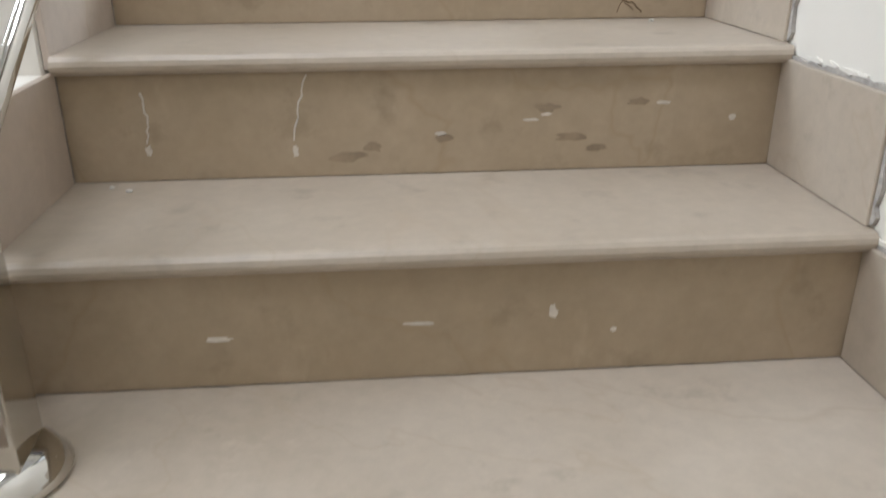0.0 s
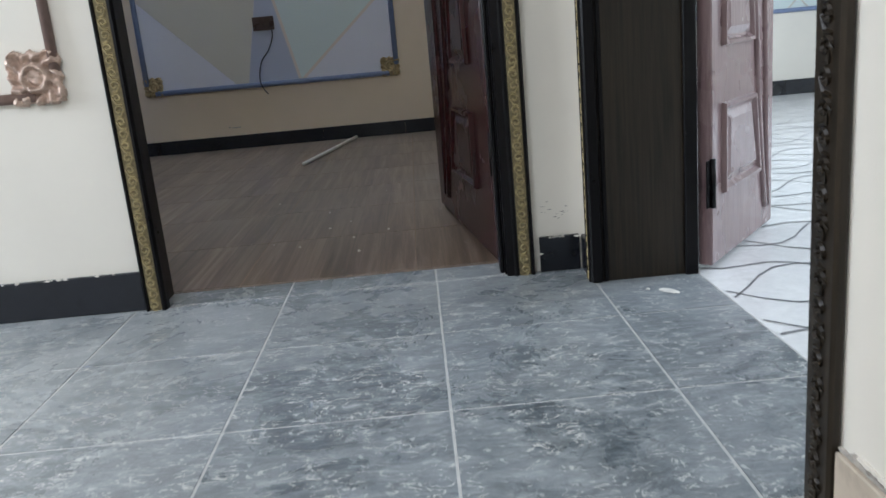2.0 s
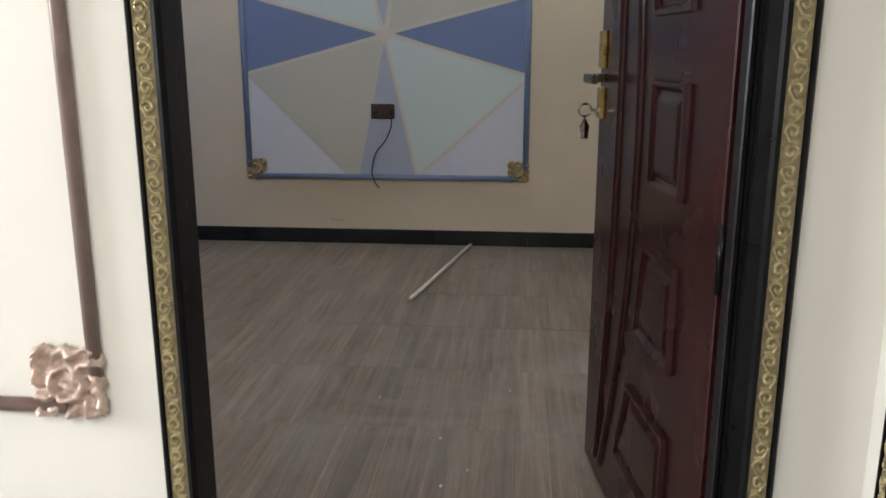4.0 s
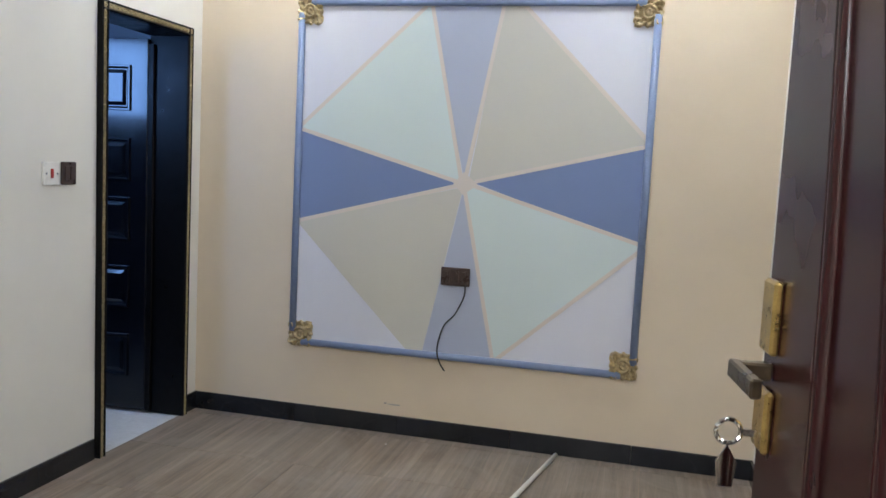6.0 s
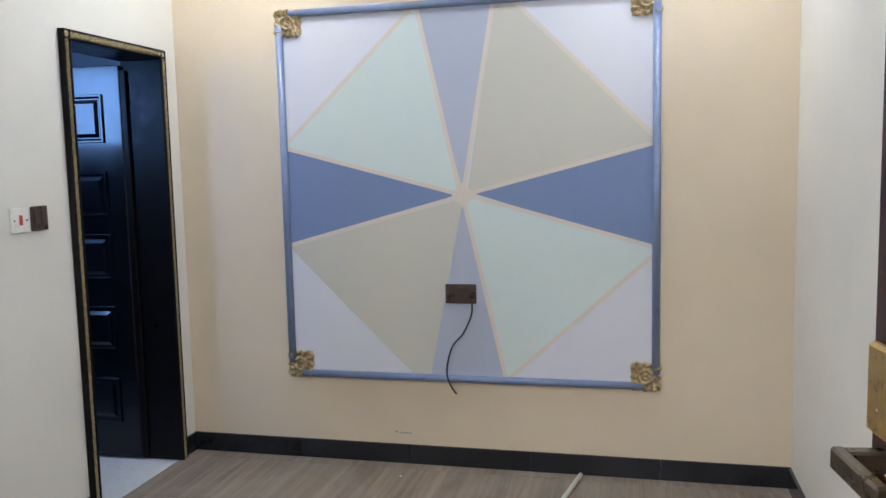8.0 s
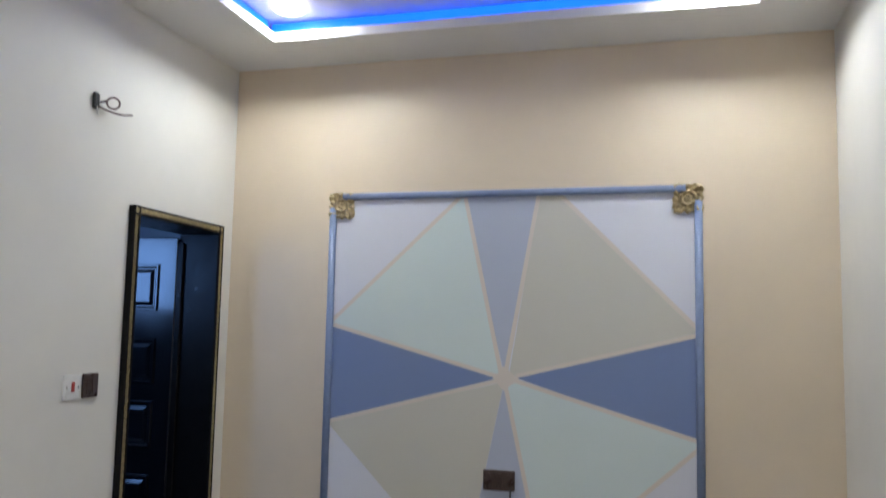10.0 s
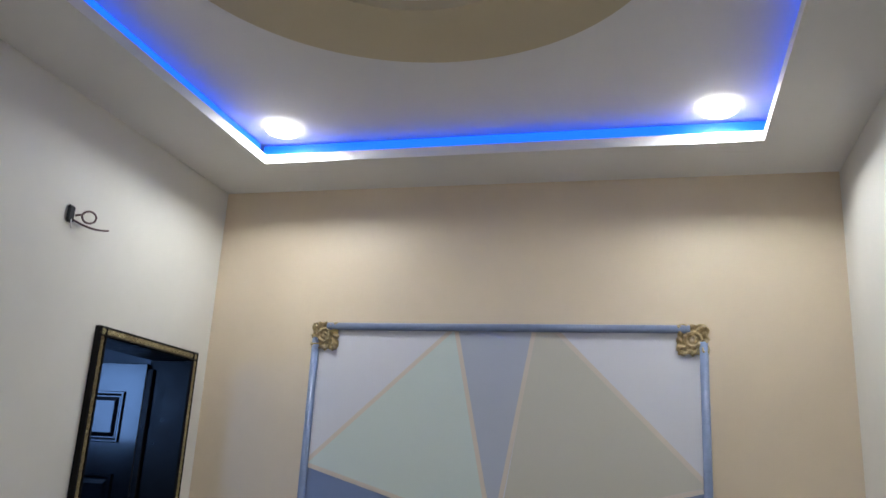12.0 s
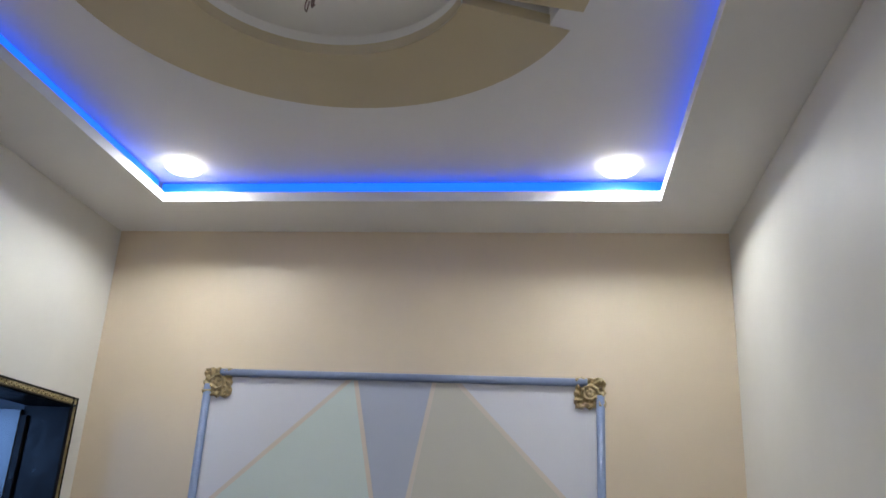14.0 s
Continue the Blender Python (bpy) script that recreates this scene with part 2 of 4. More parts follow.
NAVY = plain("blue_black_lacquer", (0.004, 0.0045, 0.008), 0.19, 0, 0.3, 12, 0.35, 0.35)
ROSE = lacquer("faded_rosewood", (0.16, 0.10, 0.10), (0.27, 0.19, 0.19), 0.25, 0.5)
GILT = plain("antique_gilt", (0.44, 0.36, 0.19), 0.42, 0.45, 0.45, 90)
GILTDARK = plain("gilt_ground", (0.24, 0.195, 0.105), 0.5, 0.3, 0.4, 90)
GOLD = plain("gold_paint", (0.54, 0.43, 0.25), 0.36, 0.7, 0.45, 60)
COPPER = plain("copper_paint", (0.56, 0.42, 0.34), 0.36, 0.35, 0.35, 60)
BROWNROD = plain("brown_moulding_paint", (0.22, 0.15, 0.125), 0.35, 0.1)
BLUEROD = plain("blue_moulding_paint", (0.19, 0.245, 0.40), 0.35, 0, 0.12)
STEEL = plain("polished_steel", (0.62, 0.60, 0.56), 0.07, 1.0, 0.12, 6)
BRASS = plain("aged_brass", (0.52, 0.36, 0.13), 0.3, 0.9, 0.3, 50)
BRONZE = plain("dark_bronze", (0.10, 0.075, 0.05), 0.3, 0.8, 0.3, 50)
WHITEPLASTIC = plain("white_plastic", (0.78, 0.77, 0.74), 0.3, 0, 0.05)
BROWNPLASTIC = plain("brown_plastic", (0.055, 0.032, 0.026), 0.3, 0, 0.25)
REDPLASTIC = plain("red_plastic", (0.45, 0.05, 0.04), 0.35)
BLACKCORD = plain("black_rubber", (0.012, 0.012, 0.013), 0.5)
MAUVEWIRE = plain("wire_insulation", (0.12, 0.07, 0.07), 0.45)
PVC = plain("white_pvc", (0.72, 0.71, 0.66), 0.4, 0, 0.1)
CHIP = plain("plaster_chip", (0.72, 0.70, 0.65), 0.9, 0, 0.2)
LAV = paint("lavender_white_paint", (0.66, 0.665, 0.74), 0.5, 0.02, 0.05)
MINT = paint("mint_paint", (0.60, 0.68, 0.675), 0.5, 0.02, 0.05)
STONEGREY = paint("warm_grey_paint", (0.565, 0.545, 0.49), 0.5, 0.02, 0.05)
BLUE = paint("slate_blue_paint", (0.175, 0.235, 0.425), 0.5, 0.02, 0.05)
PERI = paint("periwinkle_paint", (0.43, 0.465, 0.58), 0.5, 0.02, 0.05)
PEACH = paint("peach_line_paint", (0.66, 0.59, 0.535), 0.5, 0.03, 0.05)
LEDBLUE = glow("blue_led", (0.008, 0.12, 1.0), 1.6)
LAMPGLOW = glow("downlight_diffuser", (1.0, 0.98, 0.95), 9.0)


# ---- builders ----
def mesh_from(name, bm):
    bmesh.ops.recalc_face_normals(bm, faces=bm.faces)
    me = bpy.data.meshes.new(name)
    bm.to_mesh(me)
    bm.free()
    return me


def part(name, bm, material, parent=None, label="", smooth=False):
    me = bm if isinstance(bm, bpy.types.Mesh) else mesh_from(name, bm)
    if not me.materials:
        me.materials.append(material)
    if smooth:
        for p in me.polygons:
            p.use_smooth = True
    ob = new(name, me)
    if parent:
        ob.parent = parent
    return tagged(ob, label)


def thing(name, label, category, m=None, kind="", group=""):
    ob = new(name)
    ob.empty_display_size = 0.05
    if m:
        ob.matrix_world = m
    return tagged(ob, label, category, group, kind)


def box(x0, x1, y0, y1, z0, z1, bevel=0.0, bm=None, segs=1):
    bm = bm or bmesh.new()
    r = bmesh.ops.create_cube(bm, size=1)
    bmesh.ops.scale(bm, vec=(x1 - x0, y1 - y0, z1 - z0), verts=r["verts"])
    bmesh.ops.translate(bm, vec=((x0 + x1) / 2, (y0 + y1) / 2, (z0 + z1) / 2), verts=r["verts"])
    if bevel:
        es = list({e for v in r["verts"] for e in v.link_edges})
        bmesh.ops.bevel(bm, geom=es, offset=bevel, segments=segs, affect="EDGES", profile=0.5)
    return bm


def boxes(*rows, bevel=0.0):
    bm = bmesh.new()
    for r in rows:
        box(*r, bevel=bevel, bm=bm)
    return bm


def structure(name, bm, material, label, category):
    return tagged(part(name, bm, material), label, category, kind="structure")


def prism(points, axis, a, b, bm=None):
    """A polygon pushed along an axis from a to b; points give the two other coordinates in order."""
    bm = bm or bmesh.new()

    def at(p, d):
        return {"x": (d, p[0], p[1]), "y": (p[0], d, p[1]), "z": (p[0], p[1], d)}[axis]
    lo, hi = [bm.verts.new(at(p, a)) for p in points], [bm.verts.new(at(p, b)) for p in points]
    bm.faces.new(lo), bm.faces.new(hi)
    n = len(points)
    for i in range(n):
        bm.faces.new((lo[i], lo[(i + 1) % n], hi[(i + 1) % n], hi[i]))
    return bm


def tube(pts, r, sides=8, bm=None, closed=False):
    """A round rod along points."""
    bm = bm or bmesh.new()
    pts = [Vector(p) for p in pts]
    rings, up = [], Vector((0.31, 0.17, 0.94))
    for i, p in enumerate(pts):
        d = (pts[min(i + 1, len(pts) - 1)] - pts[max(i - 1, 0)]).normalized()
        side = d.cross(up).normalized()
        top = side.cross(d)
        rings.append([bm.verts.new(p + r * (math.cos(k * math.tau / sides) * side + math.sin(k * math.tau / sides) * top)) for k in range(sides)])
    for a, b in zip(rings, rings[1:]):
        for k in range(sides):
            bm.faces.new((a[k], a[(k + 1) % sides], b[(k + 1) % sides], b[k]))
    bm.faces.new(rings[0]), bm.faces.new(rings[-1])
    return bm


def smooth_line(pts, n=8):
    """Catmull-Rom through points."""
    pts = [Vector(p) for p in pts]
    pts = [2 * pts[0] - pts[1], *pts, 2 * pts[-1] - pts[-2]]
    out = []
    for i in range(1, len(pts) - 2):
        p0, p1, p2, p3 = pts[i - 1:i + 3]
        for k in range(n):
            t = k / n
            out.append(0.5 * (2 * p1 + (p2 - p0) * t + (2 * p0 - 5 * p1 + 4 * p2 - p3) * t * t + (3 * p1 - p0 - 3 * p2 + p3) * t ** 3))
    return out + [pts[-2]]


def lathe(profile, sides=24, squareness=0.0):
    """A turned solid round z from (radius, height) pairs."""
    bm = bmesh.new()
    rings = [[bm.verts.new((r * math.cos(k * math.tau / sides), r * math.sin(k * math.tau / sides), z)) for k in range(sides)] for r, z in profile]
    for a, b in zip(rings, rings[1:]):
        for k in range(sides):
            bm.faces.new((a[k], a[(k + 1) % sides], b[(k + 1) % sides], b[k]))
    bm.faces.new(rings[0]), bm.faces.new(rings[-1])
    return bm


def raised_panel(u0, u1, z0, z1, skew=0.0, depth=0.012, rim=0.022):
    """A moulded door panel in the plane y=0, standing out to -y: rim, groove and raised field."""
    bm = bmesh.new()

    def ring(inset, d):
        a, b, c, e = u0 + inset, u1 - inset, z0 + inset, z1 - inset
        return [bm.verts.new(p) for p in ((a, -d, c), (b + skew, -d, c), (b, -d, e), (a, -d, e))]
    rings = [ring(0, -0.002), ring(0.004, depth), ring(rim * 0.55, depth), ring(rim, 0.0015), ring(rim * 1.25, 0.0015), ring(rim * 2.1, depth * 0.75)]
    for a, b in zip(rings, rings[1:]):
        for k in range(4):
            bm.faces.new((a[k], a[(k + 1) % 4], b[(k + 1) % 4], b[k]))
    bm.faces.new(rings[-1]), bm.faces.new(rings[0])
    return bm


ORN = None


def ornament(material, parent, m, label, flip=1):
    """A square cast corner rosette with leaf scrolls, 0.13 m, in the plane y=0."""
    global ORN
    if ORN is None:
        n, size = 46, 0.144
        bm = bmesh.new()
        grid = {}

        def height(u, v):
            r, a = math.hypot(u, v), math.atan2(v, u)
            h = 0.30
            h += 0.75 * math.exp(-((r - 0.42) / 0.10) ** 2) * (0.75 + 0.25 * math.sin(5 * a + 6 * r))
            h += 0.30 * math.exp(-((r - 0.20) / 0.13) ** 2) * (0.55 + 0.45 * math.sin(9 * math.atan2(v + 0.3, u + 0.08)))
            h -= 0.30 * math.exp(-((r - 0.29) / 0.05) ** 2)
            for cx, cy in ((0.72, 0.72), (-0.72, 0.72), (0.72, -0.72), (-0.72, -0.72)):
                q, b = math.hypot(u - cx, v - cy), math.atan2(v - cy, u - cx)
                h += 0.55 * math.exp(-(q / 0.26) ** 2) * (0.6 + 0.5 * math.sin(b * 2 + 13 * q))
            for cx, cy in ((0.80, 0), (-0.80, 0), (0, 0.80), (0, -0.80)):
                q = math.hypot(u - cx, v - cy)
                h += 0.45 * math.exp(-(q / 0.17) ** 2)
            h += 0.30 * math.sin(11 * a + 9 * r) * (r > 0.54)
            h -= 0.30 * math.exp(-((r - 0.60) / 0.05) ** 2)
            return h + 0.25 * noise.noise((u * 5, v * 5, 3.3))
        for i in range(n + 1):
            for j in range(n + 1):
                u, v = 2 * i / n - 1, 2 * j / n - 1
                edge = max(abs(u), abs(v))
                lobe = 0.95 + 0.05 * math.cos(math.atan2(v, u) * 12) + 0.06 * noise.noise((u * 4, v * 4, 9))
                if edge > lobe:
                    continue
                h = 0.004 + 0.023 * max(0, height(u, v)) * min(1, (lobe - edge) * 9 + 0.25)
                grid[i, j] = bm.verts.new((u * size / 2, -h, v * size / 2))
        faces = []
        for i in range(n):
            for j in range(n):
                q = [grid.get(k) for k in ((i, j), (i + 1, j), (i + 1, j + 1), (i, j + 1))]
                if all(q):
                    faces.append(bm.faces.new(q))
        rim = [e for e in bm.edges if len(e.link_faces) == 1]
        r = bmesh.ops.extrude_edge_only(bm, edges=rim)
        for v in r["geom"]:
            if isinstance(v, bmesh.types.BMVert):
                v.co.y = 0.001
        loose = [v for v in bm.verts if not v.link_faces]
        bmesh.ops.delete(bm, geom=loose, context="VERTS")
        ORN = mesh_from("corner_ornament", bm)
        for p in ORN.polygons:
            p.use_smooth = True
    me = ORN.copy()
    ob = part("corner_ornament", me, material, parent, label)
    ob.matrix_basis = m
    return ob


SCROLL = {}


def scroll_band(length):
    """Running scroll relief on a strip: along z, centred on x=0, standing out to -y."""
    if length in SCROLL:
        return SCROLL[length]
    bm = bmesh.new()
    pitch = 0.031
    for i in range(int(length / pitch)):
        s = 1 if i % 2 else -1
        zc = (i + 0.5) * pitch
        pts = []
        for k in range(13):
            a = k * 0.52
            r = 0.0118 * (1 - k / 17)
            pts.append((s * r * math.cos(a), -0.001 - 0.002 * k / 13, zc + r * math.sin(a)))
        pts = [(-s * 0.010, 0, zc - 0.018), (s * 0.004, -0.001, zc - 0.015)] + pts
        tube(pts, 0.0031, 4, bm)
    SCROLL[length] = mesh_from("scroll", bm)
    return SCROLL[length]


def architrave(parent, length, m, wide=0.0):
    """A moulded door surround member: dark edges and a gilt scroll band. Runs along z, width in x from 0 to 0.058 and more."""
    w = 0.058 + wide
    prof = [(0, 0), (0, -0.024), (0.004, -0.029), (0.009, -0.029), (0.011, -0.022), (0.043, -0.022), (0.045, -0.029), (0.052, -0.031), (0.057, -0.024), (w, -0.020), (w, 0)]
    a = part("architrave", prism(prof, "z", 0, length), EBONY, parent)
    a.matrix_basis = m
    part("gilt_band", box(0.0115, 0.0425, -0.0245, -0.0222, 0.001, length - 0.001), GILTDARK, a, "antique gold band with running scrolls")
    s = part("scroll_relief", scroll_band(length), GILT, a)
    s.matrix_basis = pose(0.027, -0.025, 0)
    return a


def door_leaf(parent, m, width, height, thick, material, u0=0.20, shift=0.0):
    """A moulded leaf: hinge edge at x=0, face to -y, with stacked panels and a pair of bowed ribs beside the lock edge."""
    leaf = part("door_leaf", box(0, width, 0, thick, 0.008, height, 0.003), material, parent)
    leaf.matrix_basis = m
    f = width / 0.945

    def bow(z):
        return f * (0.42 + 0.25 * (z - 1.0) ** 2) + shift
    for z0, z1 in ((0.185, 0.42), (0.56, 0.79), (0.922, 1.157), (1.24, 1.47) if shift else (1.285, 1.515), (1.61, 1.85) if shift else (1.645, 1.870)):
        hi, lo = bow(z1), bow(z0)
        part("panel", raised_panel(u0 * f, hi, z0, z1, lo - hi), material, leaf)
    for off, k, r in ((0.112, 1.0, 0.013), (0.136, 1.0, 0.007), (0.290, 0.4, 0.013), (0.316, 0.4, 0.007)):
        pts = [(f * (0.42 + off + 0.25 * k * (z - 1.0) ** 2) + shift * 0.5, 0.002, z) for z in np.linspace(0.07, height - 0.07, 26)]
        if pts[0][0] < width - 0.03:
            part("rib", tube(pts, r, 8), material, leaf, smooth=True)
    return leaf


def hinge(parent, m):
    h = part("hinge", box(-0.028, 0.028, -0.004, 0.001, -0.06, 0.06, 0.002), EBONY, parent, "black steel butt hinge")
    tube([(0, -0.008, -0.06), (0, -0.008, 0.06)], 0.008, 8)
    h.matrix_basis = m
    k = part("knuckle", tube([(0, -0.008, -0.062), (0, -0.008, 0.062)], 0.008, 8), EBONY, h, smooth=True)
    return h


# ---- plan ----
XL, XR, YF, YB = -1.882, 1.063, 3.83, 0.122      # bedroom faces
ZC, ZU = 2.915, 3.03                             # soffit and tray ceiling
HX = 1.026                                       # hall face of the right-hand wall
SX = 1.28                                        # its far face
SL = -0.03                                       # open side of the flight

# ---- bedroom shell ----
structure("wall_feature", boxes((XL - 0.2, SX, YF, YF + 0.2, -0.1, 3.3)), BEIGE, "beige painted wall behind the geometric panel", "wall")
structure("wall_bedroom_left", boxes((XL - 0.2, XL, 0.0, 2.985, -0.1, 3.3), (XL - 0.2, XL, 3.69, YF, -0.1, 3.3), (XL - 0.2, XL, 2.985, 3.69, 2.04, 3.3)), OFFWHITE, "off-white painted wall around the bathroom doorway", "wall")
structure("wall_bedroom_right", boxes((XR, SX, 0.0, YF, -0.1, 3.3)), OFFWHITE, "plain off-white painted wall", "wall")
structure("wall_doorway", boxes((XL - 2.0, -0.172, 0, YB, -0.1, 3.3), (0.816, XR, 0, YB, -0.1, 3.3), (-0.172, 0.816, 0, YB, 2.02, 3.3)), CREAM, "cream painted wall with the bedroom doorway", "wall")


def ceiling_tray():
    """Dropped soffit round a raised field with a cove lip."""
    x0, x1, y0, y1 = -1.482, 0.715, 0.62, 3.447
    structure("ceiling_soffit", boxes((XL, x0, YB, YF, ZC, ZC + 0.045), (x1, XR, YB, YF, ZC, ZC + 0.045), (x0, x1, YB, y0, ZC, ZC + 0.045), (x0, x1, y1, YF, ZC, ZC + 0.045)), CEILING, "white dropped ceiling border with a cove edge", "ceiling")
    # raised field with a round recess and a slot
    bm = bmesh.new()
    cx, cy, r = -0.395, 2.045, 0.435
    n = 96
    a0, a1, ro = radians(18), radians(25), 0.715
    inner = []
    for k in range(n):
        a = k * math.tau / n
        inner.append((cx + r * math.cos(a), cy + r * math.sin(a)))
    slot = [(cx + q * math.cos(a), cy + q * math.sin(a)) for q, a in ((r, a0), (ro, a0), (ro, a1), (r, a1))]
    hole = [p for k, p in enumerate(inner) if not (a0 <= k * math.tau / n <= a1)]
    cut = next(k for k in range(n) if k * math.tau / n > a0)
    hole = hole[:cut] + slot + hole[cut:]
    outer = [(XL, YB), (XR, YB), (XR, YF), (XL, YF)]
    lo_h = [bm.verts.new((*p, ZU)) for p in hole]
    lo_o = [bm.verts.new((*p, ZU)) for p in outer]
    eh = [bm.edges.new((lo_h[i], lo_h[(i + 1) % len(lo_h)])) for i in range(len(lo_h))]
    eo = [bm.edges.new((lo_o[i], lo_o[(i + 1) % 4])) for i in range(4)]
    bmesh.ops.triangle_fill(bm, edges=eh + eo, use_beauty=True)
    inside = [f for f in bm.faces if math.hypot(f.calc_center_median().x - cx, f.calc_center_median().y - cy) < r * 0.98]
    bmesh.ops.delete(bm, geom=inside, context="FACES_ONLY")
    up_h = [bm.verts.new((*p, ZU + 0.07)) for p in hole]
    for i in range(len(hole)):
        j = (i + 1) % len(hole)
        bm.faces.new((lo_h[i], lo_h[j], up_h[j], up_h[i]))
    bm.faces.new(up_h)
    box(XL, XR, YB, YF, ZU + 0.09, ZU + 0.14, bm=bm)
    structure("ceiling_field", bm, CEILING, "white raised ceiling field with a round recess", "ceiling")
    # tan ring painted round the recess, with its slot left open
    bm = bmesh.new()
    R, t = 0.785, 0.004
    angs = [a1 + (math.tau - (a1 - a0)) * k / 120 for k in range(121)]
    rows = [[bm.verts.new((cx + q * math.cos(a), cy + q * math.sin(a), z)) for q, z in ((r, ZU - 0.0005), (r, ZU - t), (R, ZU - t), (R, ZU - 0.0005))] for a in angs]
    for p, q in zip(rows, rows[1:]):
        for k in range(3):
            bm.faces.new((p[k], q[k], q[k + 1], p[k + 1]))
    structure("ceiling_ring", bm, TAN, "tan painted ring round the ceiling recess", "ceiling")
    bm = bmesh.new()
    rows = []
    for a in angs:
        rows.append([bm.verts.new((cx + q * math.cos(a), cy + q * math.sin(a), z)) for q, z in ((r - 0.0005, ZU + 0.0), (r - 0.004, ZU - 0.004), (r - 0.004, ZU + 0.032), (r - 0.0005, ZU + 0.032))])
    for p, q in zip(rows, rows[1:]):
        for k in range(3):
            bm.faces.new((p[k], q[k], q[k + 1], p[k + 1]))
    structure("ceiling_trim", bm, TAN, "tan painted inner edge of the ceiling recess", "trim")
    c, s = math.cos(a1), math.sin(a1)
    bm = prism([(cx + r * c, cy + r * s), (cx + ro * c, cy + ro * s), (cx + ro * c + 0.004 * s, cy + ro * s - 0.004 * c), (cx + r * c + 0.004 * s, cy + r * s - 0.004 * c)], "z", ZU - 0.004, ZU + 0.032)
    structure("ceiling_slot_trim", bm, TAN, "tan painted edge of the ceiling slot", "trim")
    # blue light strip upright in the cove, its height standing in for glow
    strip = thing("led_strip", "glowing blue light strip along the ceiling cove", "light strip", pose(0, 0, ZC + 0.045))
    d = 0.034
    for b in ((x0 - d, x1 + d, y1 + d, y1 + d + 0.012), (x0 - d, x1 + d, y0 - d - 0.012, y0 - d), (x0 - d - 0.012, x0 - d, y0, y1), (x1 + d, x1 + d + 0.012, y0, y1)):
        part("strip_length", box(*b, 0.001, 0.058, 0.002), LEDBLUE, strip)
    # downlights; the rear two are unseen additions
    for lx, ly in LAMPS:
        lamp = thing("downlight", "round white surface-mounted downlight, lit, on the ceiling", "downlight", pose(lx, ly, ZU), group="ceiling downlights")
        part("rim", lathe([(0.060, -0.0005), (0.081, -0.0005), (0.082, -0.002), (0.081, -0.0035), (0.060, -0.0035)], 32), WHITEPLASTIC, lamp)
        part("diffuser", lathe([(0.080, -0.0038), (0.080, -0.014), (0.075, -0.023), (0.066, -0.029), (0.002, -0.0305), (0.002, -0.0038)], 32), LAMPGLOW, lamp, "glowing frosted disc", True)
    # fan hook with its tails of wire
    fan = thing("fan_wires", "bare wires hanging from a hook in the ceiling recess", "wires", pose(cx + 0.01, cy + 0.0, ZU + 0.07))
    part("hook_plate", lathe([(0.035, 0.0), (0.035, -0.006), (0.012, -0.016), (0.008, -0.016)], 20), WHITEPLASTIC, fan)
    part("hook", tube(smooth_line([(0.012, 0, 0), (0.014, 0, -0.03), (0, 0, -0.045), (-0.014, 0, -0.03), (-0.012, 0, 0)], 5), 0.004), BRONZE, fan, smooth=True)
    part("sleeve", tube(smooth_line([(0, 0, -0.012), (-0.002, 0.004, -0.06), (-0.006, 0.0, -0.12)], 5), 0.007), WHITEPLASTIC, fan, "white tape round the wires", True)
    for dx, dy, ln in ((0.008, 0.004, 0.085), (-0.004, -0.003, 0.105), (0.012, -0.006, 0.095)):
        pts = smooth_line([(-0.006, 0, -0.115), (-0.006 + dx, dy, -0.14), (-0.018 + dx * 1.2, dy * 2, -0.115 - ln * 0.8), (-0.014 + dx, dy, -0.115 - ln), (-0.008 + dx, dy * 2, -0.19)], 5)
        part("wire", tube(pts, 0.002, 5), MAUVEWIRE, fan, smooth=True)


ceiling_tray()


